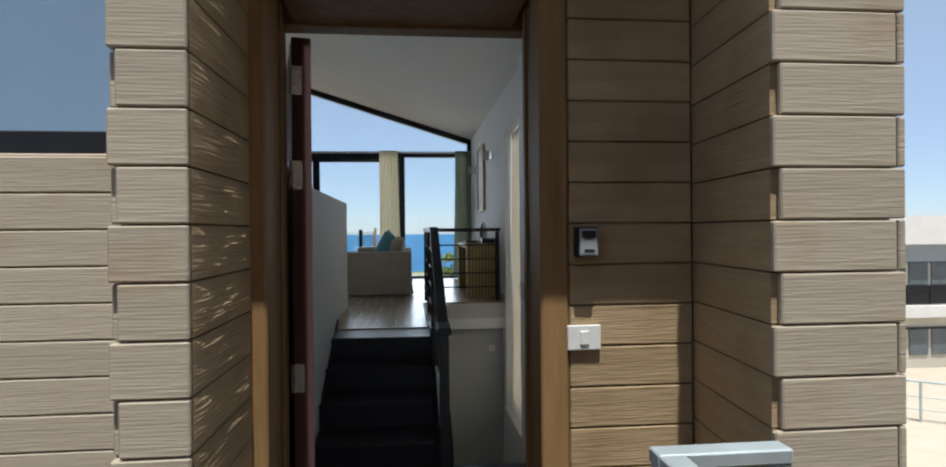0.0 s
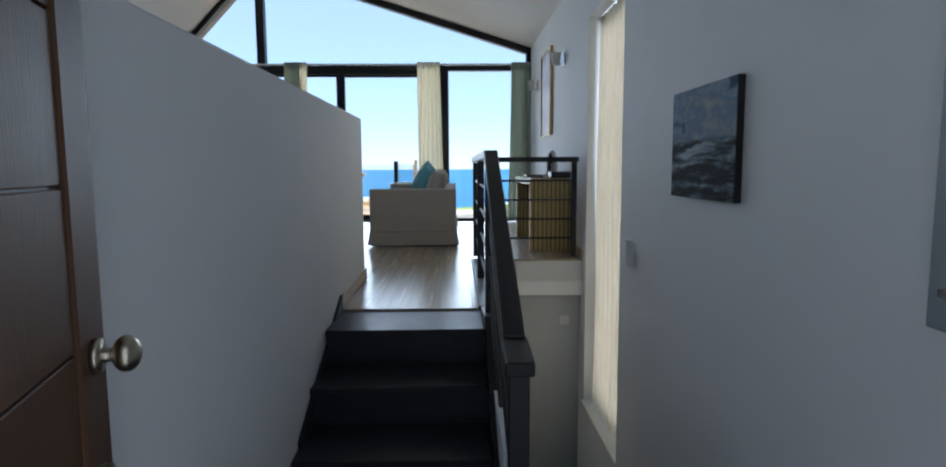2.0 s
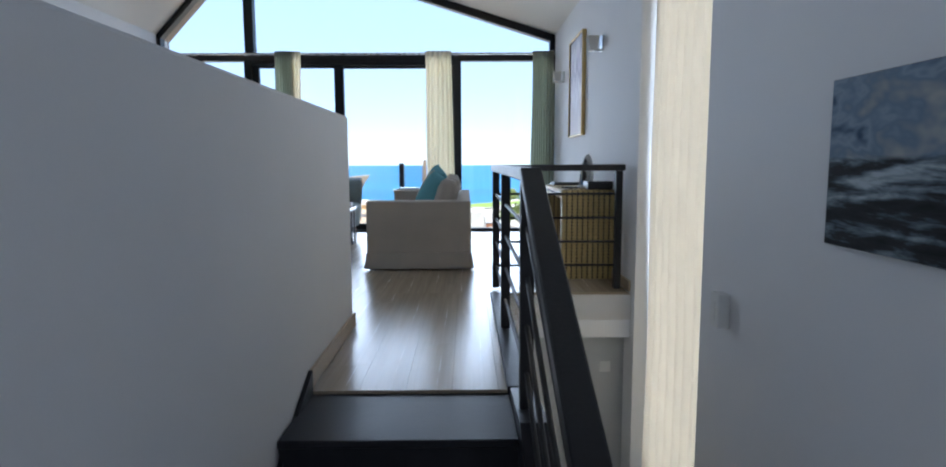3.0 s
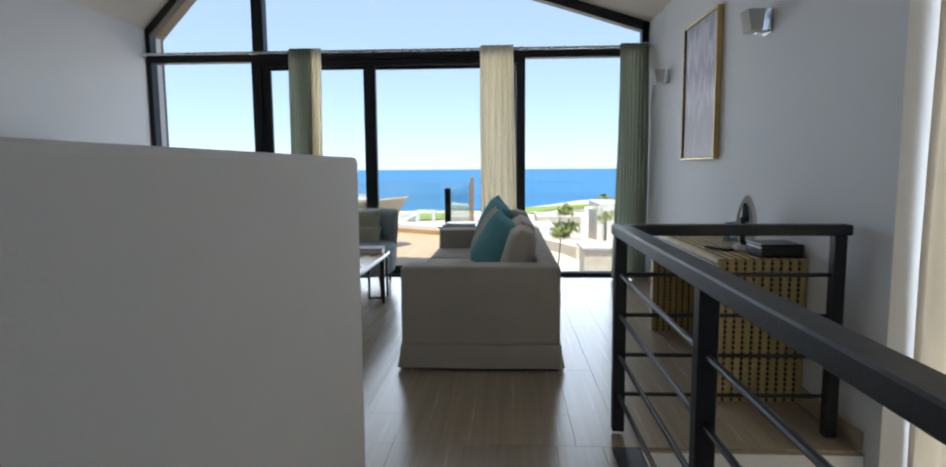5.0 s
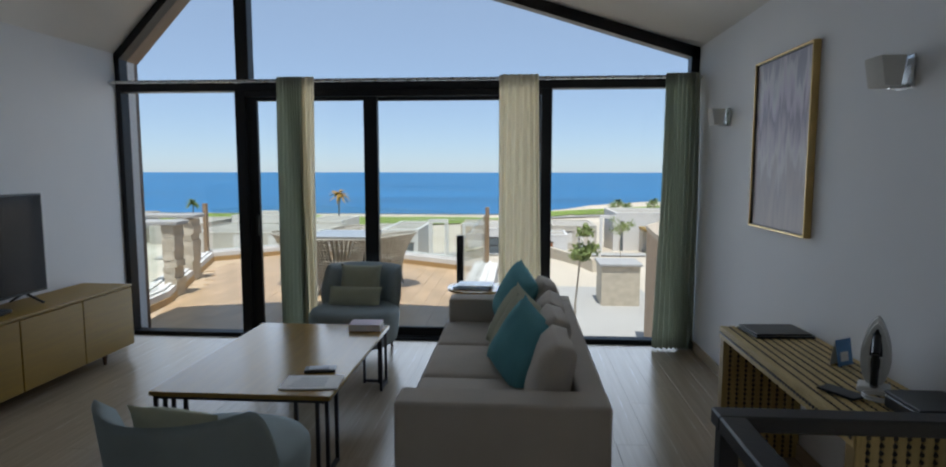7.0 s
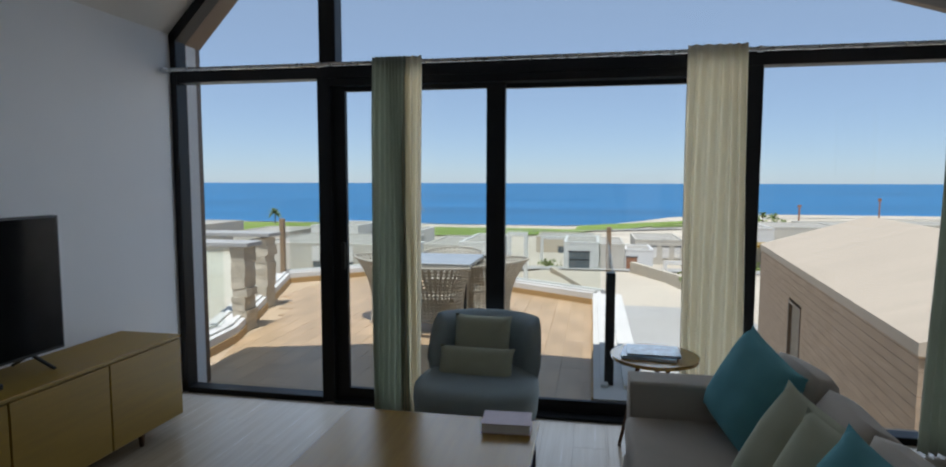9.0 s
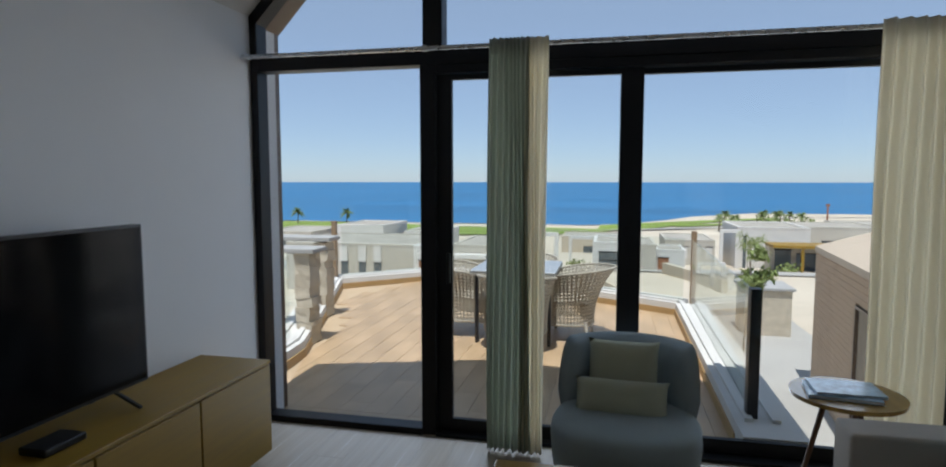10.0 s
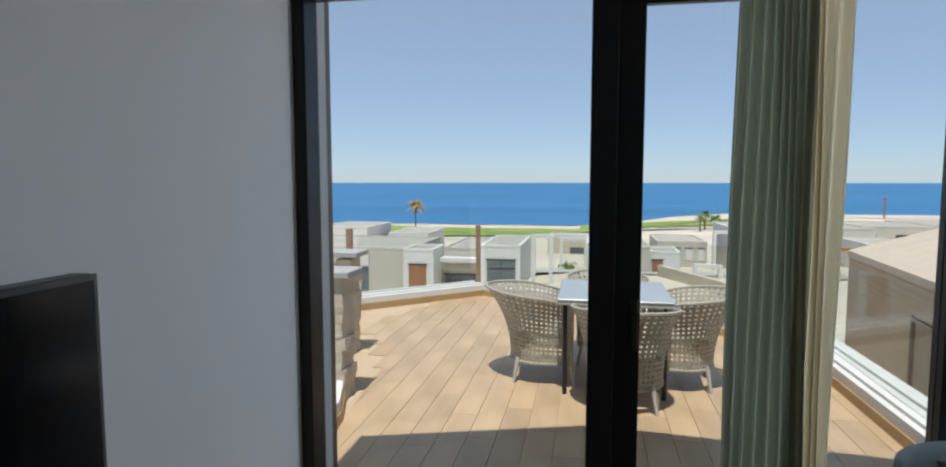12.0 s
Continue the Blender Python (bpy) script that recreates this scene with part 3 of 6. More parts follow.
structure(part("terrace_base", prism([(p[0] * 1.02, p[1] + 0.1) for p in OUT], -4.2, TF - 0.46, "z"), RENDER_SAND), "rendered base under the terrace", "wall")


def curb(a, b, width, z0, z1, mat, name, parent, inset=0.0):
    """A low wall whose inner face runs from a to b, the terrace on its right hand."""
    a, b = Vector((*a, 0)), Vector((*b, 0))
    out = Vector((-(b - a).y, (b - a).x, 0)).normalized()
    pts = [a + out * inset, b + out * inset, b + out * (inset + width), a + out * (inset + width)]
    return part(name, prism([(p.x, p.y) for p in pts], z0, z1, "z"), mat, parent)


parapet = structure(new("terrace_parapet"), "low white rendered parapet with tile skirting", "parapet")
for i in range(5):
    a, b = OUT[i], OUT[i + 1]
    curb(a, b, 0.34 if i != 4 else 0.36, TF - 0.5, TF + 0.15, RENDER_WHITE, "parapet_block", parapet)
    curb(a, b, 0.05, TF + 0.151, TF + 0.175, RENDER_WHITE, "channel", parapet, 0.05)
    curb(a, b, 0.05, TF + 0.151, TF + 0.175, RENDER_WHITE, "channel", parapet, 0.21)
    curb(a, b, 0.012, TF - 0.004, TF + 0.075, TILE_SKIRT, "tile_skirt", parapet, -0.012)
balustrade = structure(new("glass_balustrade"), "frameless glass balustrade with slim bronze posts", "balustrade")


def post(x, y, z0, z1, s=0.045):
    part("post", box(x - s, x + s, y - s, y + s, z0, z1, 0.004), BRONZE, balustrade)


def glass_panel(a, b, z0=TF + 0.15, z1=1.86):
    d = (Vector(b) - Vector(a)).normalized() * 0.05
    bm = bar(bmesh.new(), (a[0] + d.x, a[1] + d.y, (z0 + z1) / 2), (b[0] - d.x, b[1] - d.y, (z0 + z1) / 2), 0.012, z1 - z0, 0)
    part("pane", bm, GLASS_RAIL, balustrade).visible_shadow = False


part("post", box(-0.425, -0.36, 10.96, 11.05, TF, 1.90, 0.004), ALU, balustrade)
post(-0.31, 14.62, TF + 0.15, 1.96, 0.03)
post(-3.93, 16.80, TF + 0.15, 1.92, 0.03)
post(-5.30, 15.46, TF + 0.15, 1.95, 0.035)
glass_panel((-0.37, 11.1), (-0.33, 14.58))
glass_panel((-0.36, 14.72), (-3.88, 16.84))
glass_panel((-4.0, 16.80), (-5.28, 15.55))
glass_panel((-4.12, 11.0), (-4.2, 12.2))
curb((-0.5, 10.899), (-0.5, 10.665), 0.36, TF - 0.5, TF + 0.15, RENDER_WHITE, "parapet_block", parapet)


def stone_fin(x, y, length, seed):
    """A slim rubble pillar that carries a slab cap, with a glass screen behind it."""
    rnd = random.Random(seed)
    f = thing("stone_pillar", "slim rubble stone pillar with a grey slab cap", "pillar", x, y, TF, 0, "stone pillars on the terrace")
    z = 0.0
    while z < 0.86:
        h = min(rnd.uniform(0.08, 0.19), 0.90 - z)
        j = rnd.uniform(-0.018, 0.018)
        bm = box(-0.17 + j * 0.4, -0.01 + j, -0.11 + j * 0.3, 0.11 + j * 0.3, z + 0.001, z + h - 0.001)
        bmesh.ops.subdivide_edges(bm, edges=bm.edges[:], cuts=2, use_grid_fill=True)
        for v in bm.verts:
            v.co += Vector(noise.noise_vector(v.co * 9 + Vector((seed, 0, 0)))) * 0.018
        part("stone", bm, RUBBLE, f)
        z += h
    part("core", box(-0.16, -0.045, -0.085, 0.085, 0.001, 0.88), PALE_MORTAR, f)
    part("glass_screen", box(-length, -0.165, -0.005, 0.005, 0.10, 0.90), GLASS, f).visible_shadow = False
    part("end_post", box(-length - 0.04, -length + 0.04, -0.06, 0.06, 0.001, 0.904), RUBBLE, f)
    part("cap", box(-length - 0.05, 0.05, -0.15, 0.15, 0.905, 0.955, 0.008), RUBBLE_CAP, f)


stone_fin(-4.12, 12.55, 1.1, 3)
stone_fin(-4.50, 13.68, 1.1, 7)


# ---- ground, sea and neighbours ----
def ground_z(x, y):
    """The slope from the house down to the beach."""
    keys = [(-60, 0.2), (0.9, 0.2), (1.0, -3.4), (18, -3.6), (46, -3.75), (60, -4.7), (80, -6.4), (110, -8.9), (150, -11.8), (260, -16.5), (298, -18.8), (318, -20.6), (400, -24)]
    z = keys[-1][1]
    for (ya, za), (yb, zb) in zip(keys, keys[1:]):
        if y < yb:
            z = za + (zb - za) * max(0, (y - ya)) / (yb - ya)
            break
    z -= 1.6 * min(1, max(0, (-5.5 - x) / 4)) * max(0, 1 - abs(y - 44) / 16)
    swell = min(1, max(0, (y - 60) / 100)) * max(0, min(1, (x + 10) / 90))
    return z + 0.45 * swell * max(0, -z) * 0.6 + 0.12 * noise.noise(Vector((x * 0.05, y * 0.05, 0))) * min(1, max(0, y - 14) / 20)


def sheet(x0, x1, nx, ys, lift=0.0, edge=0.0):
    bm = bmesh.new()
    rows = []
    for j, y in enumerate(ys):
        row = []
        for i in range(nx + 1):
            x = x0 + (x1 - x0) * i / nx
            yy = y
            if edge and j in (0, len(ys) - 1):
                yy += edge * noise.noise(Vector((x * 0.03, j * 7.3, 1)))
            row.append(bm.verts.new((x, yy, ground_z(x, yy) + lift)))
        rows.append(row)
    for a, b in zip(rows, rows[1:]):
        for i in range(nx):
            bm.faces.new((a[i], a[i + 1], b[i + 1], b[i]))
    return bm


structure(part("ground", sheet(-700, 700, 350, [-60, -20, 0.2, 0.86, 0.98, 6, 12, 18, 24, 32, 40, 46, 53, 60, 70, 80, 95, 110, 130, 150, 175, 200, 230, 260, 280, 298, 308, 318, 335, 360, 400]), SAND, smooth=True), "pale sandy ground sloping to the beach", "ground")
structure(part("sea", prism([(-4900, 302), (4900, 302), (4900, 4850), (-4900, 4850)], -26, -20, "z"), SEA), "deep blue calm sea", "sea")
structure(part("beach", sheet(-700, 700, 90, [288, 300, 312, 317], 0.25, 6), SURF, smooth=True), "pale shoreline with a line of surf", "beach")


def lawn(stations, lift=0.35):
    """A lawn with a wandering edge; stations: (x, near y, far y)."""
    bm = bmesh.new()
    cols, n = [], 60
    for i in range(n + 1):
        x = stations[0][0] + (stations[-1][0] - stations[0][0]) * i / n
        k = max(j for j in range(len(stations) - 1) if stations[j][0] <= x + 1e-6)
        (xa, na, fa), (xb, nb, fb) = stations[k], stations[k + 1]
        f = (x - xa) / (xb - xa)
        ya = na + (nb - na) * f + 4 * noise.noise(Vector((x * 0.07, 1.0, 0)))
        yb = fa + (fb - fa) * f + 5 * noise.noise(Vector((x * 0.06, 9.0, 0)))
        cols.append([bm.verts.new((x, ya + (yb - ya) * j / 8, ground_z(x, ya + (yb - ya) * j / 8) + lift)) for j in range(9)])
    for a, b in zip(cols, cols[1:]):
        for j in range(8):
            bm.faces.new((a[j], b[j], b[j + 1], a[j + 1]))
    tagged(part("lawn", bm, GRASS, smooth=True), "bright green golf lawn near the beach", "lawn", kind="stuff")


lawn(((-300, 190, 268), (-150, 172, 258), (-110, 160, 262), (-80, 160, 244), (-58, 163, 226), (-27, 172, 232), (-8, 190, 228), (0, 206, 214)))
lawn(((-6, 206, 284), (10, 212, 296), (26, 246, 297), (50, 266, 298), (66, 282, 297)))
lawn(((20, 226, 240), (40, 224, 242), (62, 226, 238)))
tagged(part("path_bed", sheet(-40, 130, 40, [206, 209, 212], 0.4, 8), PAVE, smooth=True), "pale service path", "path", kind="structure")
structure(part("road", sheet(-0.6, 6.5, 8, [16, 20, 24, 28, 32, 36, 37.5], 0.09), PAVE, smooth=True), "pale paved lane between the villas", "road")
structure(part("pavement", sheet(-30, 60, 30, [53.5, 55, 57], 0.09), PAVE, smooth=True), "pale paved cross lane", "pavement")


def villa(x, y, w, d, h, wall, rz=0, openings=(), extras=(), base=None, label="flat-roofed white villa near the sea"):
    """A flat-roofed house: x, y is the front's middle; openings on the front: (u, z, width, height, material)."""
    z = ground_z(x, y) - 0.3 if base is None else base
    v = thing("house", label, "house", x, y, z, rz, "villas down the slope")
    part("wall", box(-w / 2, w / 2, 0, d, 0, h), wall, v)
    part("roof", box(-w / 2 + 0.15, w / 2 - 0.15, 0.15, d - 0.15, h + 0.001, h + 0.06), ROOF_SCREED, v)
    t = 0.18
    for a in ((-w / 2 - 0.02, w / 2 + 0.02, -0.02, t), (-w / 2 - 0.02, w / 2 + 0.02, d - t, d + 0.02), (-w / 2 - 0.02, -w / 2 + t, t, d - t), (w / 2 - t, w / 2 + 0.02, t, d - t)):
        part("parapet", box(*a, h + 0.002, h + 0.14), wall, v)
    for u, oz, ow, oh, m in openings:
        win = part("window", box(u - ow / 2, u + ow / 2, -0.05, 0.02, oz, oz + oh), m, v)
        part("frame", box(u - ow / 2 - 0.06, u + ow / 2 + 0.06, -0.07, -0.045, oz + oh, oz + oh + 0.08), ALU, win)
        n = max(1, int(ow / 0.9))
        for k in range(1, n):
            xx = u - ow / 2 + ow * k / n
            part("mullion", box(xx - 0.03, xx + 0.03, -0.075, -0.051, oz, oz + oh), ALU, win)
        if ow > 1.5:
            part("transom", box(u - ow / 2, u + ow / 2, -0.078, -0.052, oz + oh * 0.72, oz + oh * 0.72 + 0.05), ALU, win)
    for bx0, bx1, by0, by1, bz0, bz1, m in extras:
        part("annex", box(bx0, bx1, by0, by1, bz0, bz1), m, v)
    return v


G, S, WH = RENDER_GREY, RENDER_SAND, RENDER_WHITE
DG = DARK_GLASS


def villa_span(x0, x1, y, top, d, wall, openings=(), extras=(), label="flat-roofed white villa near the sea", foot=1.0):
    """A villa between x0 and x1 with its front at y and its parapet at z = top; openings and extras in world x and z."""
    base = ground_z((x0 + x1) / 2, y) - foot
    xm = (x0 + x1) / 2
    ops = tuple((u - xm, z - base, w, h, m) for u, z, w, h, m in openings)
    exs = tuple((a - xm, b - xm, c, e, f - base, g - base, m) for a, b, c, e, f, g, m in extras)
    villa(xm, y, x1 - x0, d, top - base - 0.14, wall, 0, ops, exs, base, label)


villa_span(-23.5, -13.6, 46, -1.78, 8, G, ((-19.1, -4.6, 0.5, 1.6, DG), (-17.8, -4.6, 0.5, 1.6, DG), (-16.7, -4.6, 0.5, 1.6, DG)), ((-19.4, -18.85, -0.12, -0.05, -3.0, -1.95, WH), (-18.05, -17.5, -0.12, -0.05, -3.0, -1.95, WH), (-16.95, -16.4, -0.12, -0.05, -3.0, -1.95, WH)), "grey rendered villa with white upright bays")
villa_span(-13.55, -11.65, 44.2, -1.62, 3, WH, ((-12.64, -4.7, 1.1, 2.1, RUST),), label="white porch block with a rust-brown door")
villa_span(-11.6, -9.15, 46.6, -1.74, 7, G, ((-10.4, -5.0, 2.2, 1.5, DG),), ((-11.6, -9.15, -1.0, -0.05, -2.58, -2.32, WH),), "grey recessed villa front with a white ledge")
villa_span(-9.1, -6.6, 46.2, -1.5, 7, WH, ((-7.8, -4.4, 1.8, 1.95, DG),), label="white cube villa with a gridded window")
villa_span(-2.6, 0.1, 55, -2.2, 6, WH, ((-1.4, -5.2, 1.6, 2.2, DG),), label="white villa front with a dark window")
villa_span(0.15, 2.05, 55.2, -2.35, 6, G, (), label="grey rendered side wing of a villa")
villa_span(2.1, 4.2, 55.6, -2.75, 4, WH, ((2.6, -5.2, 0.8, 1.8, RUST),), label="low white annex with a rust-brown door")
villa_span(3.4, 7.6, 64, -2.75, 7, G, ((5.0, -4.4, 0.6, 1.0, WH), (6.1, -4.4, 0.6, 1.0, WH), (7.1, -4.4, 0.5, 1.0, WH)), label="grey villa with small pale openings")
villa_span(9.1, 14.6, 62, -1.4, 8, WH, ((9.6, -5.2, 0.25, 3.0, DG),), label="tall white villa with a narrow window")
villa_span(11.2, 16.4, 60.5, -2.8, 1.4, G, ((12.2, -5.6, 1.2, 2.5, DG), (13.9, -5.6, 1.4, 2.2, DG), (15.6, -5.6, 1.0, 2.0, BEAD)), ((10.9, 16.6, -2.4, 0.4, -2.7, -2.5, OAK), (12.95, 13.15, -2.3, -2.1, -6.3, -2.7, OAK), (15.0, 15.2, -2.3, -2.1, -6.3, -2.7, OAK)), "villa front under a timber pergola roof")
villa_span(16.8, 24, 72, -2.0, 8, G, ((19.5, -5.2, 2, 1.8, DG),), label="grey rendered villa with flat roof")
villa_span(20.9, 24.6, 66, -2.9, 6, WH, (), label="low white villa with flat roof")
villa_span(25, 36, 84, -2.6, 9, G, ((28, -5.4, 2, 1.8, DG), (32, -5.4, 2, 1.8, DG)), label="grey rendered villa with flat roof")
villa_span(37, 48, 92, -2.9, 9, G, ((40, -5.4, 2, 1.8, DG),), label="grey rendered villa with flat roof")
villa_span(-31, -25.5, 70, -2.4, 8, WH, ((-28, -5.6, 2, 1.8, DG),))
villa_span(-38, -32, 66, -2.9, 8, G, ((-35, -5.6, 2, 1.8, DG),), label="grey rendered villa with flat roof")
villa_span(-24.5, -20, 74, -3.3, 8, WH, ((-22, -6.0, 1.6, 1.6, DG),))
villa_span(-52, -41, 64, -2.2, 9, G, ((-46, -5.6, 2, 1.8, DG),), label="grey rendered villa with flat roof")
villa_span(-8, 0, 92, -5.2, 8, S, ((-4, -8.2, 2, 1.6, DG),), label="sand-coloured villa with flat roof")


def portal(x, y, w, h, top, label):
    """An unfinished white concrete frame."""
    p = thing("concrete_frame", label, "frame", x, y, top - h, 0, "unfinished concrete frames")
    for sx in (-w / 2, w / 2):
        part("column", box(sx - 0.12, sx + 0.12, -0.15, 0.15, -2.0, h), RENDER_WHITE, p)
    part("beam", box(-w / 2 - 0.12, w / 2 + 0.12, -0.14, 0.14, h - 0.001, h + 0.25), RENDER_WHITE, p)


portal(-5.3, 47, 1.1, 2.6, -1.1, "white concrete frame beside the villa")
portal(-3.7, 60, 2.0, 2.4, -2.5, "white concrete frame on the slope")
portal(8.2, 61, 1.2, 3.0, -1.8, "white concrete frame beside the tall villa")
portal(5.5, 52, 1.6, 1.6, -3.4, "low concrete frame on the sand")
# street side beyond the porch
villa_span(18.6, 26.6, 21, 2.26, 9, RENDER_GREY, tuple((19.2 + 0.95 * k, z, 0.8, h, DG) for k in range(8) for z, h in ((-0.42, 0.9), (-3.1, 1.0))) + ((22.6, -1.12, 7.8, 0.66, ALU),), ((18.5, 26.7, -0.5, -0.02, 1.2, 2.3, RENDER_WHITE), (18.6, 26.6, -0.12, -0.081, 0.52, 1.19, GREYMETAL), (18.6, 26.6, -0.4, -0.08, -1.6, -1.16, RENDER_WHITE)), "grey apartment house with a white eaves band and dark windows")

# stepped garden walls in the middle distance
def garden_wall(ax, ay, bx, by, h, mat, label):
    za, zb = ground_z(ax, ay), ground_z(bx, by)
    bm = bar(bmesh.new(), (ax, ay, za + h / 2 - 0.2), (bx, by, zb + h / 2 - 0.2), 0.35, h, 0.01)
    structure(part("garden_wall", bm, mat), label, "wall")


garden_wall(-3.2, 51, -0.7, 41, 0.6, RENDER_SAND, "sand-coloured garden wall")
garden_wall(2.5, 53, 4.9, 43, 1.0, RUBBLE, "low rubble garden wall")
bm = box(3.9, 5.6, 32.6, 34.4, -5.2, -1.75, 0.02)
part("gate_block", bm, RUBBLE)
structure(bpy.data.objects["gate_block"], "rubble-clad gate block beside the lane", "wall")
structure(part("gate_cap", box(3.8, 5.7, 32.5, 34.5, -1.749, -1.63, 0.02), RUBBLE_CAP), "grey cap slab on the gate block", "trim")

# brick neighbour
def brick_house():
    N, F = Vector((3.376, 14.706, 0)), Vector((4.62, 26.75, 0))
    along = (F - N).normalized()
    h = thing("brick_house", "brown brick house with a pale sand roof", "house", N.x, N.y, -4.4, math.degrees(math.atan2(along.y, along.x)) - 90)
    L, e, run = (F - N).length, 5.02, 2.85
    # local: y along the wall, x away from it
    part("wall", box(0.06, 8.9, 0.06, L - 0.06, 0, e - 1.2), MORTAR, h)
    part("wall_head", prism([(0.06, e - 1.201), (0.06, e - 0.17), (run, e + 0.72), (run + 6.0, e - 1.11), (run + 6.0, e - 1.201)], 0.065, L - 0.065), MORTAR, h)
    n = int(e / 0.155)
    bm = bmesh.new()
    for i in range(n):
        z = i * 0.155
        for y0, y1 in ((0.0, 6.35), (7.65, L)) if z < 4.05 else ((0.0, L),):
            block(bm, 0.0, 0.07, y0, y1, z + 0.003, z + 0.152)
        block(bm, 0.071, 9.0, -0.02, 0.07, z + 0.004, z + 0.151)
    tagged(part("brick_courses", bm, BRICK_FAR, h), kind="stuff")
    roof = prism([(-0.03, e), (run, e + 0.90), (run + 6.1, e - 0.9), (run + 6.1, e - 1.1), (-0.03, e - 0.16)], -0.05, L + 0.05)
    part("roof", roof, ROOF_SAND, h)
    win = part("window", box(0.075, 0.10, 6.4, 7.6, 0.1, 4.02), DARK_GLASS, h)
    for y in (6.35, 7.59):
        part("frame", box(-0.02, 0.12, y, y + 0.06, 0.1, 4.06), ALU_BROWN, win)
    part("frame", box(-0.02, 0.12, 6.35, 7.65, 4.061, 4.13), ALU_BROWN, win)
    part("frame", box(-0.01, 0.12, 6.41, 7.59, 1.85, 1.93), ALU_BROWN, win)


brick_house()


# ---- plants outside ----
def palm(x, y, height, crown, leaf, seed, label):
    rnd = random.Random(seed)
    p = thing("palm_tree", label, "tree", x, y, ground_z(x, y) - 0.1, 0, "palms near the beach")
    bm = bmesh.new()
    for i in range(6):
        rod(bm, (0.03 * i, 0, height * i / 6), (0.03 * (i + 1), 0, height * (i + 1) / 6 + 0.02), 0.28 - 0.02 * i, 8, 0.24 - 0.02 * i)
    part("trunk", bm, PALM_TRUNK, p)
    bm = bmesh.new()
    for k in range(34):
        a, up = rnd.uniform(0, 6.283), rnd.uniform(-0.5, 1.1)
        last = Vector((0.18, 0, height))
        d = Vector((math.cos(a) * math.cos(up), math.sin(a) * math.cos(up), math.sin(up)))
        side = Vector((-math.sin(a), math.cos(a), 0))
        prev = None
        for s in range(7):
            w = crown * 0.13 * (1 - (s / 6.3) ** 2)
            c = last + d * crown * s / 6 - Vector((0, 0, crown * 0.5 * (s / 6) ** 2))
            pair = [bm.verts.new(c + side * w - Vector((0, 0, w * 0.6))), bm.verts.new(c), bm.verts.new(c - side * w - Vector((0, 0, w * 0.6)))]
            if prev:
                bm.faces.new((prev[0], pair[0], pair[1], prev[1]))
                bm.faces.new((prev[1], pair[1], pair[2], prev[2]))
            prev = pair
    part("crown", bm, leaf, p)


palm(-61.5, 213, 9.0, 4.0, PALM_DRY, 1, "palm with dry yellow crown blown by the wind")
palm(-124, 232, 5.5, 3.4, PALM_LEAF, 2, "green palm by the lawn")
palm(-103, 232, 5.5, 3.4, PALM_LEAF, 3, "green palm by the lawn")
palm(-38, 120, 2.6, 1.6, PALM_LEAF, 4, "short green palm among villas")
for i, (x, y, hh) in enumerate(((50, 242, 3.4), (52, 246, 4), (54.5, 240, 3.5), (57, 244, 3.6), (59, 240, 3.2), (62, 238, 2.8), (31, 200, 5), (33, 196, 4), (28, 190, 4.2))):
    palm(x, y, hh, 2.3, PALM_LEAF, 20 + i, "green palm by the lawn")


def leafy_tree(x, y, height, crown, seed, lean=0.2):
    rnd = random.Random(seed)
    t = thing("tree", "slender young tree with sparse green leaves", "tree", x, y, ground_z(x, y) - 0.1)
    bm = bmesh.new()
    pts = [Vector((lean * 0.3 * math.sin(i * 1.3), 0.05 * i % 0.1, height * i / 7)) for i in range(8)]
    for i in range(7):
        rod(bm, pts[i], pts[i + 1], 0.040 - 0.003 * i, 7, 0.037 - 0.003 * i)
    tips = []
    for k in range(9):
        a = rnd.uniform(0, 6.283)
        s = pts[rnd.randint(6, 7)]
        e = s + Vector((math.cos(a), math.sin(a), rnd.uniform(0.3, 1.0))) * crown * rnd.uniform(0.4, 0.8)
        rod(bm, s, e, 0.014, 5, 0.006)
        tips += [s.lerp(e, f) for f in (0.5, 0.8, 1.0)]
    part("trunk", bm, PALE_BARK, t)
    bm = bmesh.new()
    for c in tips:
        for k in range(18):
            q = c + Vector((rnd.gauss(0, 1), rnd.gauss(0, 1), rnd.gauss(0, 0.8))) * crown * 0.16
            m = Matrix.Translation(q) @ Euler((rnd.uniform(0, 6), rnd.uniform(0, 6), rnd.uniform(0, 6))).to_matrix().to_4x4()
            r = rnd.uniform(0.06, 0.11)
            vs = [bm.verts.new(m @ Vector(p)) for p in ((-r, 0, 0), (0, r * 0.45, 0.01), (r, 0, 0), (0, -r * 0.45, 0.01))]
            bm.faces.new(vs)
    part("crown", bm, LEAF_GREEN, t)


leafy_tree(1.8, 21.9, 4.5, 0.55, 4)
leafy_tree(7.6, 50.5, 2.4, 1.2, 5)


def shrub(x, y, r, seed):
    rnd = random.Random(seed)
    s = thing("shrub", "low green shrub on the slope", "shrub", x, y, ground_z(x, y))
    bm = bmesh.new()
    for k in range(160):
        v = Vector((rnd.gauss(0, 1), rnd.gauss(0, 1), abs(rnd.gauss(0, 0.8)))) * r * 0.5
        m = Matrix.Translation(v) @ Euler((rnd.uniform(0, 6), rnd.uniform(0, 6), rnd.uniform(0, 6))).to_matrix().to_4x4()
        q = r * rnd.uniform(0.12, 0.24)
        bm.faces.new([bm.verts.new(m @ Vector(p)) for p in ((-q, 0, 0), (0, q * 0.6, 0), (q, 0, 0), (0, -q * 0.6, 0))])
    part("leaves", bm, LEAF_GREEN, s)


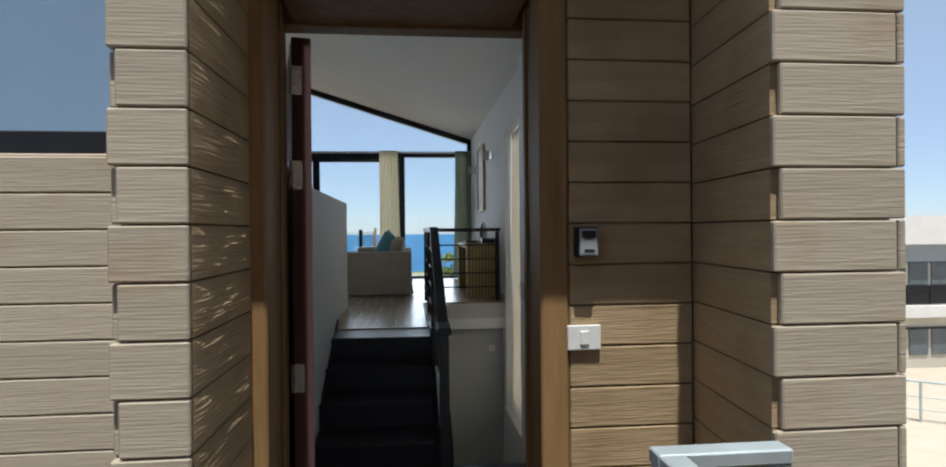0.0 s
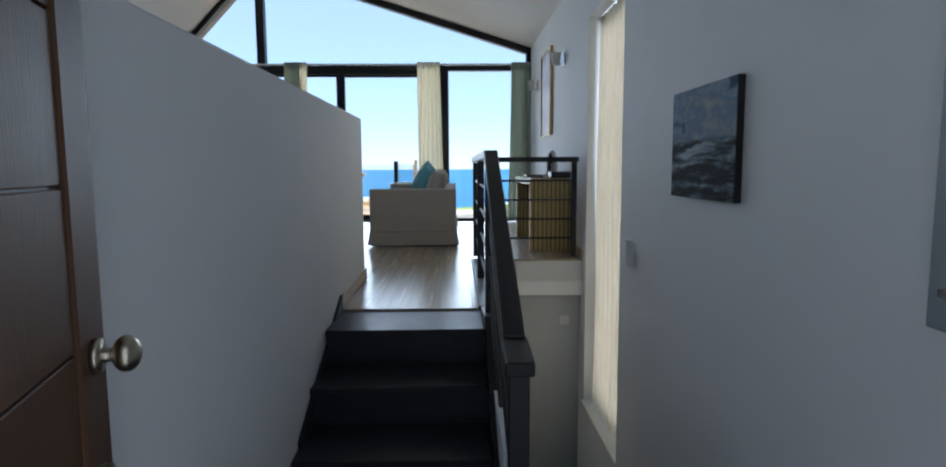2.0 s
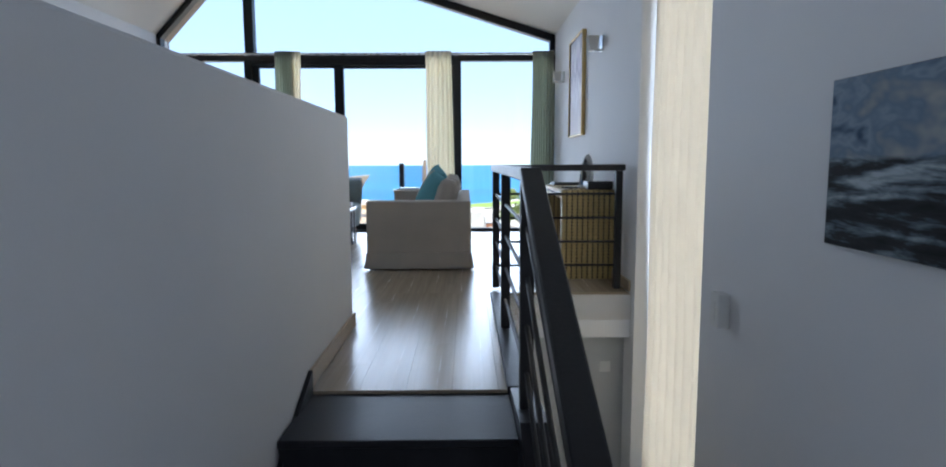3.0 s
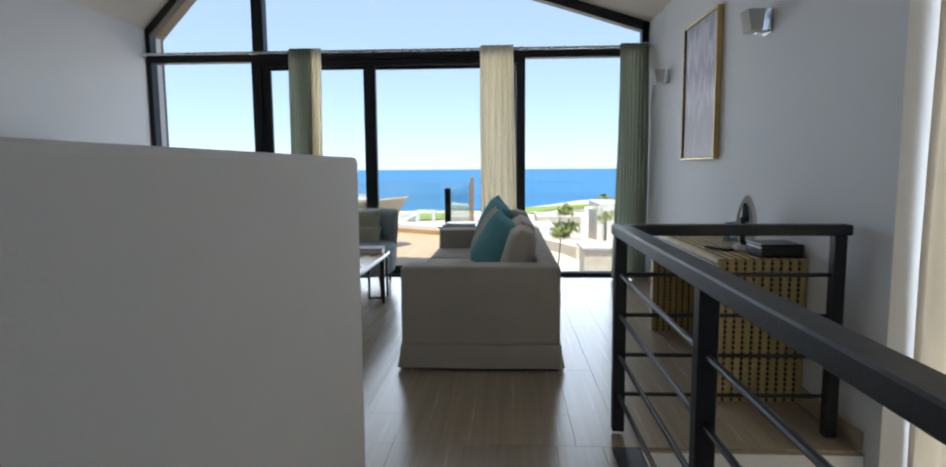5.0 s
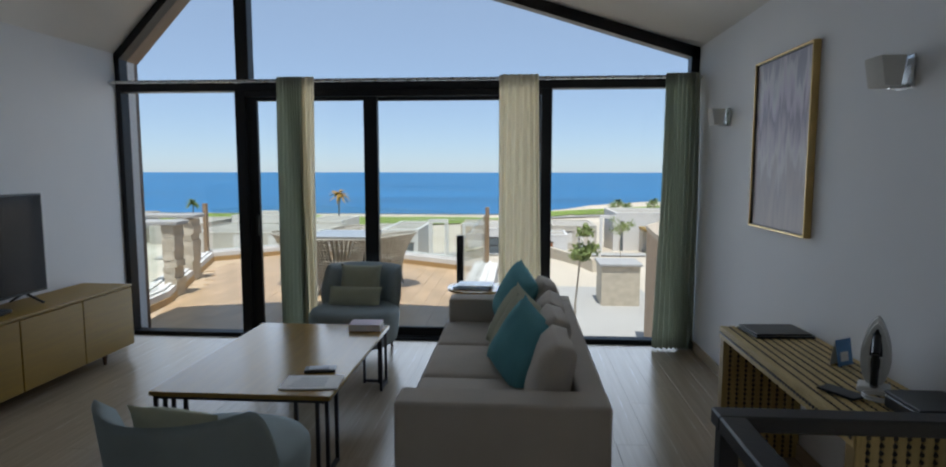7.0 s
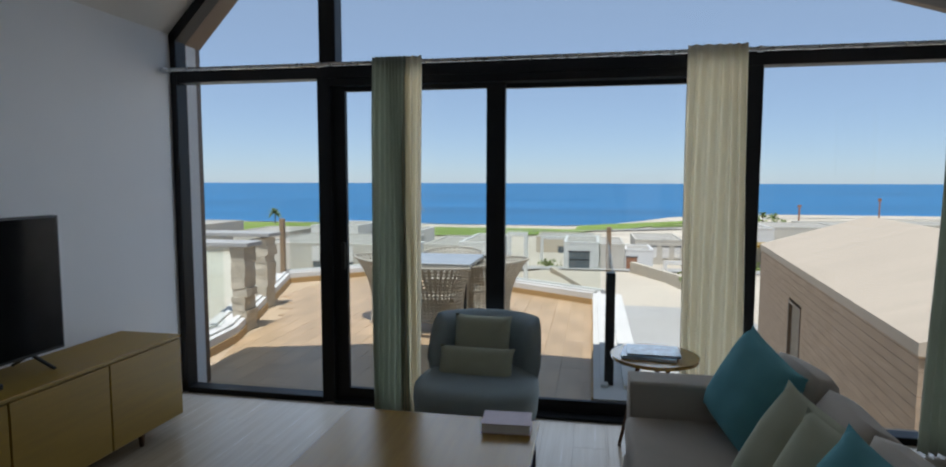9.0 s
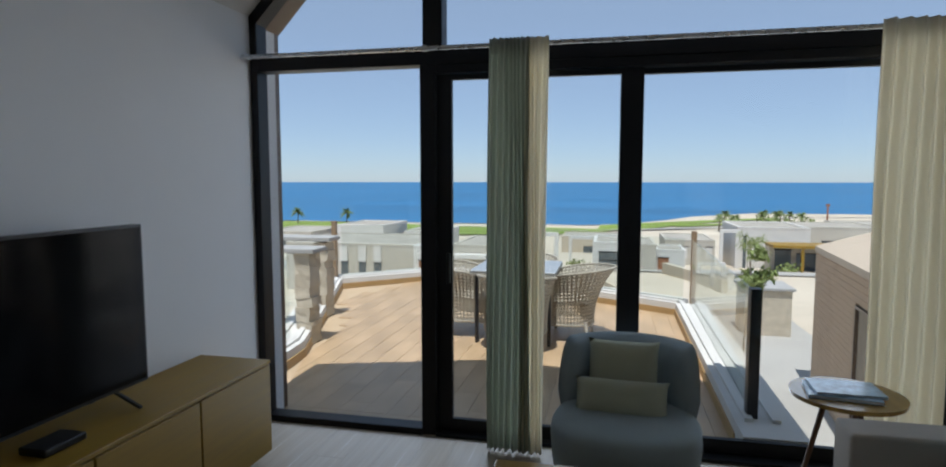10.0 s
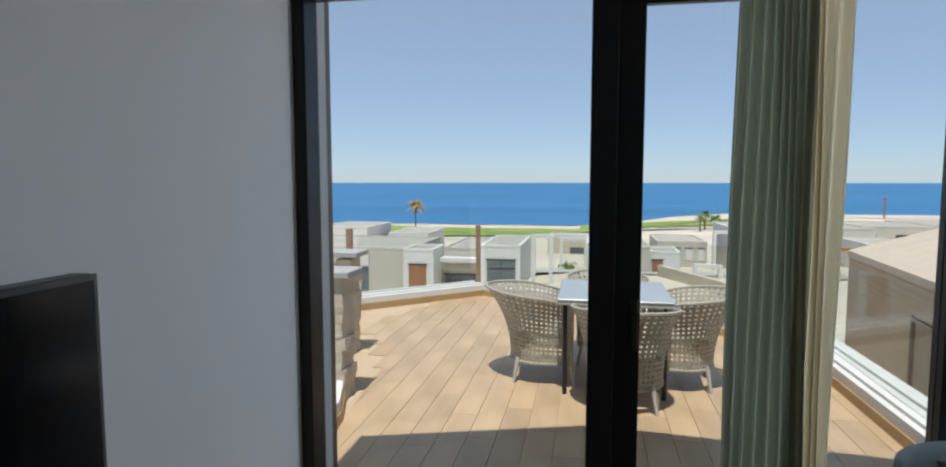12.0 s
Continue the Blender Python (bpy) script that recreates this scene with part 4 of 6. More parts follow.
for i, (x, y, r) in enumerate(((44, 212, 3), (50, 214, 3.2), (-12, 66, 0.8), (1.5, 70, 0.8), (12, 58, 0.7), (54, 208, 3), (-4, 57, 0.7), (33, 74, 1.0))):
    shrub(x, y, r, i)


# behind the walker, unseen: paving and walls added to dim the porch
structure(part("court_paving", box(-6, 6, -6, 0.84, 0.14, 0.215), UNSEEN_PAVING), "unseen dark paving before the door, added to cut bounce light", "pavement")
structure(part("court_wall", box(-0.9, 5, -2.8, -2.5, 0.2, 5.1), UNSEEN_WALL), "unseen brown wall opposite the door, added to cut sky light", "wall")
# added stretch kept low, so the front pane still reflects sky
structure(part("court_wall_low", box(-6, -0.901, -2.8, -2.5, 0.2, 2.5), UNSEEN_WALL), "unseen low brown wall, added opposite the front window", "wall")


def marker(x, y, h, label):
    m = thing("mast", label, "mast", x, y, ground_z(x, y) - 0.2)
    part("pole", rod(bmesh.new(), (0, 0, 0), (0, 0, h), 0.35, 6, 0.25), RUST, m)
    part("head", box(-0.6, 0.6, -0.3, 0.3, h * 0.85, h), RUST, m)


marker(117, 290, 9, "rust-red mast near the shore")
marker(74, 250, 6, "rust-red mast on the sand")


def street_railing(x, y, label):
    """Two bays of tube railing along the far street."""
    r = thing("street_railing", label, "railing", x, y, ground_z(x, y), -38)
    for k in range(3):
        part("post", box(k * 1.15 - 0.035, k * 1.15 + 0.035, -0.035, 0.035, -0.1, 1.1, 0.004), GALV, r)
    part("top_bar", bar(bmesh.new(), (-0.6, 0, 1.13), (2.5, 0, 1.13), 0.08, 0.05, 0.004), GALV, r)
    for z in (0.35, 0.7):
        part("cross_bar", rod(bmesh.new(), (-0.6, 0, z), (2.5, 0, z), 0.012, 8), GALV, r)


street_railing(14.6, 14.7, "grey tube railing beside the street")


# ---- railing ----
def railing():
    r = thing("stair_railing", "black iron stair railing with horizontal bars", "railing", 0, 0, FLOOR)
    T = 1.892 - FLOOR
    zs = [1.68 - FLOOR, 1.505 - FLOOR, 1.33 - FLOOR, 1.155 - FLOOR]
    xa, yb = 0.738, 6.70
    part("handrail", bar(bmesh.new(), (xa - 0.035, yb, T - 0.022), (RIGHT - 0.028, yb, T - 0.022), 0.07, 0.045, 0.005), IRON, r)
    part("handrail", bar(bmesh.new(), (xa, yb - 0.035, T - 0.022), (xa, 4.25, T - 0.022), 0.07, 0.045, 0.005), IRON, r)
    part("handrail", bar(bmesh.new(), (xa, 4.26, T - 0.024), (xa, 2.98, 1.262 - FLOOR), 0.07, 0.045, 0.005), IRON, r)
    part("handrail", bar(bmesh.new(), (xa, 2.99, 1.252 - FLOOR), (xa, 2.78, 1.235 - FLOOR), 0.085, 0.045, 0.005), IRON, r)
    for x, y in ((xa, yb), (RIGHT - 0.068, yb), (xa, 5.58), (xa, 4.38)):
        part("post", box(x - 0.025, x + 0.025, y - 0.025, y + 0.025, 0.014 if x < 1 else 0.0, T - 0.046, 0.004), IRON, r)
    part("newel_post", box(xa - 0.03, xa + 0.03, 2.81, 2.87, ENTRY - FLOOR, 1.215 - FLOOR, 0.004), IRON, r)
    for z in zs:
        part("rail_bar", rod(bmesh.new(), (xa, yb, z), (RIGHT - 0.07, yb, z), 0.009, 8), IRON, r)
        part("rail_bar", rod(bmesh.new(), (xa, yb, z), (xa, 4.38, z), 0.009, 8), IRON, r)
        part("rail_bar", rod(bmesh.new(), (xa, 4.36, z), (xa, 2.85, z - 0.63), 0.009, 8), IRON, r)


railing()


# ---- sofa ----
def sofa():
    s = thing("sofa", "beige linen sofa with skirt and loose cushions", "sofa", -0.34, 7.49, FLOOR)
    W, L, A = 0.90, 2.25, 0.19
    part("body", box(0.02, W - 0.01, 0.012, L - 0.012, 0.06, 0.30, 0.01), LINEN, s)
    for y in (0, L - A):
        part("armrest", box(0, W, y, y + A, 0.155, 0.602, 0.016, 3), LINEN, s)
        part("skirt", box(-0.006, W + 0.006, y - 0.004, y + A + 0.004, 0.015, 0.158, 0.006), LINEN, s)
    part("skirt", box(-0.006, 0.03, A, L - A, 0.015, 0.18, 0.006), LINEN, s)
    part("skirt", box(W - 0.02, W + 0.006, A, L - A, 0.015, 0.158, 0.006), LINEN, s)
    # loose corner pleats, flaring towards the floor
    for sx, x in ((-1, -0.006), (1, W + 0.006)):
        for y0, y1 in ((0.006, 0.13), (L - 0.13, L - 0.006)):
            bm = prism([(x, 0.158), (x + sx * 0.006, 0.10), (x + sx * 0.022, 0.022), (x + sx * 0.014, 0.018), (x - sx * 0.004, 0.02)], y0, y1)
            part("skirt_pleat", bm, LINEN, s)
    part("backrest", box(W - 0.13, W, A - 0.02, L - A + 0.02, 0.15, 0.60, 0.02, 3), LINEN, s)
    n = 3
    for i in range(n):
        y0 = A + (L - 2 * A) * i / n
        y1 = A + (L - 2 * A) * (i + 1) / n
        bm = box(-0.02, W - 0.14, y0 + 0.004, y1 - 0.004, 0.301, 0.435, 0.035, 4)
        for v in bm.verts:
            v.co.z += 0.02 * max(0, 1 - ((v.co.y - (y0 + y1) / 2) / 0.32) ** 2) if v.co.z > 0.38 else 0
        part("seat_cushion", bm, LINEN, s, smooth=True)
    for i in range(4):
        yc = A + (L - 2 * A) * (i + 0.5) / 4
        bm = box(-0.20, 0.20, -0.222, 0.222, -0.075, 0.075)
        bmesh.ops.subdivide_edges(bm, edges=bm.edges[:], cuts=7, use_grid_fill=True)
        for v in bm.verts:
            u, w = v.co.x / 0.20, v.co.y / 0.222
            puff = max(0, (1 - abs(u) ** 3) * (1 - abs(w) ** 3))
            v.co.z *= 0.55 + 0.75 * puff ** 0.5
            v.co.x *= 1 - 0.05 * abs(w) ** 3
            v.co.y *= 1 - 0.05 * abs(u) ** 3
            v.co += Vector(noise.noise_vector(v.co * 6 + Vector((i * 3.1, 0, 0)))) * 0.012
        bm.transform(pose(W - 0.235, yc, 0.585 + 0.012 * (i % 2), 0, 106 + 4 * (i % 3), 3 * (i % 2)))
        part("back_cushion", bm, LINEN, s, "plump beige back cushion", True)


sofa()


def throw_pillow(x, y, z, spin, ry, rz, mat, label, w=0.46, seed=0):
    p = part("throw_pillow", cushion(w, w, 0.21, 0.5, 16, seed, 0.6), mat, smooth=True)
    p.matrix_basis = pose(x, y, z, 0, ry, rz) @ pose(0, 0, 0, 0, 0, spin)
    return tagged(p, label, "cushion", "pillows on the sofa")


throw_pillow(0.20, 8.30, FLOOR + 0.615, 20, 114, 36, TEAL, "teal throw pillow leaning on the other pillows", 0.43, 1)
throw_pillow(0.19, 8.50, FLOOR + 0.60, 14, 112, 38, SAGE, "pale sage throw pillow between the teal ones", 0.42, 2)
throw_pillow(0.17, 8.71, FLOOR + 0.61, 18, 112, 36, SAGE, "pale sage throw pillow leaning on the sofa back", 0.43, 3)
throw_pillow(0.15, 9.31, FLOOR + 0.665, 16, 112, 20, TEAL, "teal throw pillow leaning in the sofa corner", 0.45, 4)


# ---- armchairs ----
def tub_chair(x, y, rz, tall=0.732):
    """A tub chair that faces -y before it is turned."""
    c = thing("armchair", "grey-blue upholstered tub armchair", "armchair", x, y, FLOOR, rz, "tub armchairs round the table")
    # a deep rounded seat, crowned in the middle
    bm = bmesh.new()
    rings = []
    for r, z in ((0.84, 0.13), (0.93, 0.15), (0.97, 0.22), (1.0, 0.34), (0.99, 0.39), (0.94, 0.415), (0.80, 0.428), (0.4, 0.436)):
        ring = []
        for k in range(40):
            a = k * math.tau / 40
            ca, sa = math.cos(a), math.sin(a)
            ring.append(bm.verts.new((0.36 * r * math.copysign(abs(ca) ** 0.8, ca), -0.13 + 0.35 * r * math.copysign(abs(sa) ** 0.8, sa), z)))
        rings.append(ring)
    for p, q in zip(rings, rings[1:]):
        for k in range(40):
            bm.faces.new((p[k], p[k - 39], q[k - 39], q[k]))
    bm.faces.new(rings[0][::-1])
    bm.faces.new(rings[-1])
    part("seat", bm, GREYBLUE, c, smooth=True)
    bm = bmesh.new()
    N, M = 36, 12
    grids = []
    for side in (0, 1):
        g = []
        for i in range(N + 1):
            f = 2 * i / N - 1
            a = f * radians(88)
            topz = tall + 0.008 * abs(f) ** 2 - 0.26 * max(0, abs(f) - 0.70) ** 2 / 0.30 ** 2
            row = []
            for j in range(M + 1):
                v = j / M
                z = 0.18 + (topz - 0.18) * v
                r = 0.305 + 0.050 * v ** 1.2
                r -= (0.085 if side else 0) * math.sqrt(max(0.0, 1 - v ** 8)) * math.sqrt(max(0, 1 - abs(f) ** 12))
                row.append(bm.verts.new((math.sin(a) * r, math.cos(a) * r * 0.98, z)))
            g.append(row)
        grids.append(g)
        for i in range(N):
            for j in range(M):
                q = (g[i][j], g[i + 1][j], g[i + 1][j + 1], g[i][j + 1])
                bm.faces.new(q if side else q[::-1])
    o, n = grids
    for i in range(N):
        bm.faces.new((o[i][M], o[i + 1][M], n[i + 1][M], n[i][M]))
        bm.faces.new((o[i][0], n[i][0], n[i + 1][0], o[i + 1][0]))
    for i in (0, N):
        for j in range(M):
            bm.faces.new((o[i][j], o[i][j + 1], n[i][j + 1], n[i][j]))
    bmesh.ops.remove_doubles(bm, verts=bm.verts, dist=0.001)
    bmesh.ops.recalc_face_normals(bm, faces=bm.faces)
    part("backrest", bm, GREYBLUE, c, smooth=True)
    for px, py in ((-0.22, -0.2), (0.22, -0.2), (-0.2, 0.2), (0.2, 0.2)):
        part("leg", rod(bmesh.new(), (px, py, 0.17), (px * 1.08, py * 1.08, 0.0), 0.018, 10, 0.012), DOORWOOD, c)
    return c


tub_chair(-1.17, 10.14, -4)
tub_chair(-1.09, 7.32, 174, 0.69)


def seat_pillow(x, y, z, rx, rz, w, h, seed, label):
    p = part("seat_pillow", cushion(w, h, 0.13, 0.5, 12, seed, 0.4), SAGE, smooth=True)
    p.matrix_basis = pose(x, y, z, rx, 0, rz)
    tagged(p, label, "cushion", "pillows on the armchairs")


seat_pillow(-1.19, 10.24, FLOOR + 0.575, 74, -4, 0.37, 0.34, 5, "square sage pillow on the tub armchair")
seat_pillow(-1.20, 10.08, FLOOR + 0.485, 66, -4, 0.47, 0.20, 6, "oblong sage pillow on the tub armchair")
seat_pillow(-1.10, 7.22, FLOOR + 0.53, -72, -10, 0.40, 0.30, 7, "sage pillow in the near tub armchair")


# ---- coffee table ----
def coffee_table():
    t = thing("coffee_table", "oak coffee table on a black iron frame", "table", -1.235, 8.69, FLOOR)
    part("tabletop", box(-0.475, 0.475, -0.715, 0.715, 0.405, 0.43, 0.004), OAKTOP, t)
    w = 0.009
    for sx in (-1, 1):
        for sy in (-1, 1):
            y1, x1 = sy * 0.69, sx * 0.45
            for dx, dy in ((0, 0), (0.16, 0), (0, 0.16), (0.05, 0)):
                x, y = x1 - sx * dx, y1 - sy * dy
                part("leg", box(x - w, x + w, y - w, y + w, 0.0, 0.404), IRON, t)
            part("foot_bar", box(min(x1, x1 - sx * 0.16) - w, max(x1, x1 - sx * 0.16) + w, y1 - w, y1 + w, 0.008, 0.026), IRON, t)
            part("foot_bar", box(x1 - w, x1 + w, min(y1, y1 - sy * 0.16) - w, max(y1, y1 - sy * 0.16) + w, 0.0085, 0.0265), IRON, t)
    for sx in (-1, 1):
        part("apron", box(sx * 0.45 - w, sx * 0.45 + w, -0.68, 0.68, 0.386, 0.404), IRON, t)
    for sy in (-1, 1):
        part("apron", box(-0.44, 0.44, sy * 0.69 - w, sy * 0.69 + w, 0.3865, 0.4045), IRON, t)


coffee_table()
TT = FLOOR + 0.43


def book(name, label, x, y, z, w, d, h, rz, cover, pages=PAPER):
    b = thing(name, label, "book", x, y, z, rz)
    part("page_block", box(-w / 2 + 0.004, w / 2 - 0.004, -d / 2 + 0.004, d / 2 - 0.004, 0.003, h - 0.003), pages, b)
    part("cover", box(-w / 2, w / 2, -d / 2, d / 2, h - 0.003, h, 0.001), cover, b)
    part("cover", box(-w / 2, w / 2, -d / 2, d / 2, 0, 0.003, 0.001), cover, b)


book("box_file", "pale lilac boxed set on the coffee table", -0.905, 9.30, TT, 0.225, 0.165, 0.045, 3, LILAC)
book("magazine", "white printed magazine on the coffee table", -0.915, 8.16, TT, 0.30, 0.21, 0.008, 6, PAPER)
for i in range(5):
    bm = box(-0.11 + 0.01 * i, 0.08, -0.07 + i * 0.03, -0.062 + i * 0.03, 0, 0.0006)
    o = tagged(part("print_bar", bm, PLASTIC_GREY, bpy.data.objects["magazine"]), "grey print line")
    o.matrix_basis = pose(0, 0, 0.0082)
rem = thing("remote_control", "black remote controls on the coffee table", "remote control", -0.935, 8.36, TT, 12)
part("body", box(-0.085, 0.085, -0.045, 0.045, 0, 0.018, 0.006, 2), PLASTIC_BLACK, rem)
part("buttons", box(-0.06, 0.05, -0.03, 0.03, 0.0185, 0.021, 0.001), PLASTIC_GREY, rem)


# ---- side table ----
def side_table():
    t = thing("side_table", "round oak side table with splayed legs", "side table", -0.17, 10.11, FLOOR)
    bm = bmesh.new()
    bmesh.ops.create_cone(bm, cap_ends=True, segments=40, radius1=0.24, radius2=0.245, depth=0.022, matrix=pose(0, 0, 0.575))
    part("tabletop", bm, OAKTOP, t)
    for k in range(3):
        a = 0.6 + k * 2.094
        part("leg", rod(bmesh.new(), (math.cos(a) * 0.08, math.sin(a) * 0.08, 0.564), (math.cos(a) * 0.2, math.sin(a) * 0.2, 0), 0.014, 10, 0.01), DOORWOOD, t)
    return t


side_table()
book("magazine", "glossy blue magazines on the side table", -0.20, 10.09, FLOOR + 0.586, 0.30, 0.22, 0.016, -8, GLOSSY_PRINT)
book("magazine", "glossy blue magazines on the side table", -0.18, 10.11, FLOOR + 0.602, 0.29, 0.21, 0.012, -2, GLOSSY_PRINT)


# ---- media console and television ----
def console():
    c = thing("media_console", "yellow oak media console with flat doors", "cabinet", LEFT + 0.003, 7.60, FLOOR)
    D, L, Z0, Z1 = 0.435, 2.36, 0.085, 0.60
    part("top", box(0, D, 0, L, Z1 - 0.02, Z1, 0.003), OAK, c)
    part("bottom", box(0, D - 0.02, 0, L, Z0, Z0 + 0.02, 0.002), OAK, c)
    part("back", box(0, 0.01, 0.02, L - 0.02, Z0 + 0.02, Z1 - 0.02), OAK, c)
    for y in (0, L - 0.02):
        part("side_panel", box(0, D - 0.022, y, y + 0.02, Z0 + 0.021, Z1 - 0.021, 0.002), OAK, c)
    for k in range(4):
        part("door", box(D - 0.02, D - 0.002, k * L / 4 + 0.003, (k + 1) * L / 4 - 0.003, Z0 + 0.004, Z1 - 0.026, 0.004), OAK, c)
    for x in (0.06, D - 0.05):
        for y in (0.30, L - 0.32):
            part("leg", rod(bmesh.new(), (x, y, Z0 - 0.001), (x, y, 0), 0.022, 10, 0.012), DOORWOOD, c)


console()


def television():
    t = thing("television", "black flat television on two splayed feet", "television", -3.34, 8.72, FLOOR + 0.60)
    part("housing", box(-0.05, 0.0, -0.63, 0.63, 0.068, 0.785, 0.006), PLASTIC_BLACK, t)
    part("bezel", box(0.0005, 0.006, -0.63, 0.63, 0.068, 0.785, 0.002), PLASTIC_BLACK, t)
    part("screen", box(0.0065, 0.0085, -0.618, 0.618, 0.084, 0.773), SCREEN, t)
    part("rear_box", box(-0.085, -0.051, -0.35, 0.35, 0.12, 0.5, 0.01), PLASTIC_BLACK, t)
    for y in (-0.45, 0.45):
        bm = bar(bmesh.new(), (-0.02, y, 0.072), (0.12, y, 0.008), 0.018, 0.014, 0.003)
        bar(bm, (-0.03, y, 0.072), (-0.14, y, 0.008), 0.018, 0.014, 0.003)
        part("foot", bm, PLASTIC_BLACK, t)


television()
rtr = thing("set_top_box", "small black set-top box beside the television", "set-top box", -3.26, 8.78, FLOOR + 0.60)
part("body", box(-0.06, 0.06, -0.09, 0.09, 0, 0.03, 0.006, 2), PLASTIC_BLACK, rtr)


# ---- desk ----
def desk():
    d = thing("console_desk", "waterfall desk of bamboo slats with dark bead rows", "desk", 1.275, 7.08, FLOOR)
    D, L, H, T = RIGHT - 1.277, 1.37, 0.71, 0.06
    n = 10
    part("top_core", box(0.004, D, 0.004, L - 0.004, H - T, H - 0.005), DESKOAK, d)
    part("side_core", box(0.004, D, 0.004, T, 0, H - T - 0.001), DESKOAK, d)
    part("side_core", box(0.004, D, L - T, L - 0.004, 0, H - T - 0.001), DESKOAK, d)
    part("edge_band", box(-0.001, 0.0035, 0.003, L - 0.003, H - T, H - 0.004), BAMBOO, d)
    step = D / n
    bm = bmesh.new()
    bmesh.ops.create_cone(bm, cap_ends=True, segments=7, radius1=0.0105, radius2=0.008, depth=0.009)
    one_bead = bpy.data.meshes.new("bead")
    bm.to_mesh(one_bead)
    bm.free()
    one_bead.materials.append(BEAD)
    beads = bmesh.new()
    for i in range(n):
        x0, x1 = i * step + 0.0045, (i + 1) * step - 0.0045
        part("slat", box(x0, x1, 0, L, H - 0.005, H, 0.0015), BAMBOO, d)
        part("slat", box(x0, x1, -0.003, 0.003, 0, H - 0.006, 0.0015), BAMBOO, d)
        part("slat", box(x0, x1, L - T - 0.003, L - T + 0.002, 0, H - T - 0.002, 0.0015), BAMBOO, d)
        x = x1 + 0.0045
        if i < n - 1:
            for k in range(27):
                z = 0.012 + k * 0.026
                bead = new("bead", one_bead)
                bead.parent = d
                bead.matrix_basis = pose(x, -0.001, z, 90)
                if z < H - T - 0.01:
                    bmesh.ops.create_cone(beads, cap_ends=True, segments=7, radius1=0.0105, radius2=0.008, depth=0.009, matrix=pose(x, L - T - 0.001, z, 90))
            for k in range(52):
                bmesh.ops.create_cone(beads, cap_ends=True, segments=7, radius1=0.0085, radius2=0.006, depth=0.006, matrix=pose(x, 0.015 + k * 0.026, H - 0.0015))
    for k in range(52):
        bmesh.ops.create_cone(beads, cap_ends=True, segments=7, radius1=0.008, radius2=0.006, depth=0.006, matrix=pose(-0.003, 0.02 + k * 0.026, H - T / 2, 0, 90))
    tagged(part("bead_inlay", beads, BEAD, d), "dark wooden bead inlay", kind="stuff")


desk()
DT = FLOOR + 0.71


def steam_iron():
    i = thing("steam_iron", "white and dark blue steam iron standing on its heel", "iron", 1.545, 7.47, DT + 0.004, -30)
    outline = []
    for k in range(25):
        f = k / 24
        outline.append((0.062 * math.sin(math.pi * f) ** 0.55 * (1 - 0.35 * f) if 0 < f < 1 else 0.0, 0.285 * f))
    pts = [(-x, z) for x, z in outline] + [(x, z) for x, z in outline[::-1][1:-1]]
    part("soleplate", prism(pts, 0.035, 0.045), CHROME, i)
    part("skirt", prism([(x * 0.97, z * 0.98 + 0.002) for x, z in pts], 0.005, 0.0345), PLASTIC_WHITE, i)
    part("tank", prism([(x * 0.86, z * 0.86 + 0.02) for x, z in pts], -0.022, 0.0045), PLASTIC_WHITE, i)
    part("saddle", prism([(x * 0.40, z * 0.62 + 0.07) for x, z in pts], -0.036, -0.0225), PLASTIC_BLACK, i)
    bm = bmesh.new()
    rod(bm, (0, -0.02, 0.02), (0, -0.075, 0.05), 0.014, 10)
    rod(bm, (0, -0.075, 0.05), (0, -0.08, 0.16), 0.014, 10)
    rod(bm, (0, -0.08, 0.16), (0, -0.02, 0.22), 0.015, 10)
    part("handle", bm, PLASTIC_BLACK, i)
    bm = bmesh.new()
    rod(bm, (-0.02, -0.037, 0.08), (-0.02, -0.05, 0.14), 0.005, 6)
    rod(bm, (0.02, -0.037, 0.08), (0.02, -0.05, 0.14), 0.005, 6)
    rod(bm, (-0.02, -0.05, 0.14), (0.02, -0.05, 0.14), 0.005, 6)
    part("trim", bm, PLASTIC_WHITE, i)
    part("heel", box(-0.055, 0.055, -0.05, 0.05, -0.004, 0.02, 0.008, 2), PLASTIC_WHITE, i)
    cu = bpy.data.curves.new("cord", "CURVE")
    cu.dimensions, cu.bevel_depth = "3D", 0.004
    sp = cu.splines.new("NURBS")
    cord = [(0.03 + 0.07 * math.cos(k * 0.8), -0.12 + 0.055 * math.sin(k * 0.8), 0.004 + 0.0012 * k) for k in range(18)]
    sp.points.add(len(cord) - 1)
    for p, c in zip(sp.points, cord):
        p.co = (*c, 1)
    me = bpy.data.meshes.new_from_object(new("cord_curve", cu))
    bpy.data.objects.remove(bpy.data.objects["cord_curve"])
    me.materials.append(PLASTIC_WHITE)
    o = new("cord", me)
    o.parent = i


steam_iron()
fold = thing("folder", "dark leather folders on the desk", "folder", 1.515, 8.31, DT, 4)
part("cover", box(-0.15, 0.15, -0.11, 0.11, 0.001, 0.009, 0.002), PLASTIC_BLACK, fold)
part("sheets", box(-0.14, 0.15, -0.10, 0.10, 0.0095, 0.016), PLASTIC_GREY, fold)
part("cover", box(-0.15, 0.13, -0.11, 0.10, 0.0165, 0.024, 0.002), PLASTIC_BLACK, fold)
card = thing("tent_card", "blue and white printed tent card on the desk", "card", 1.59, 7.80, DT, 30)
bm = box(-0.05, 0.05, -0.001, 0.001, 0, 0.115)
bm.transform(pose(0, -0.02, 0, -10))
part("front_leaf", bm, BLUE, card)
bm = box(-0.05, 0.05, -0.001, 0.001, 0, 0.115)
bm.transform(pose(0, 0.02, 0, 10))
part("back_leaf", bm, PAPER, card)
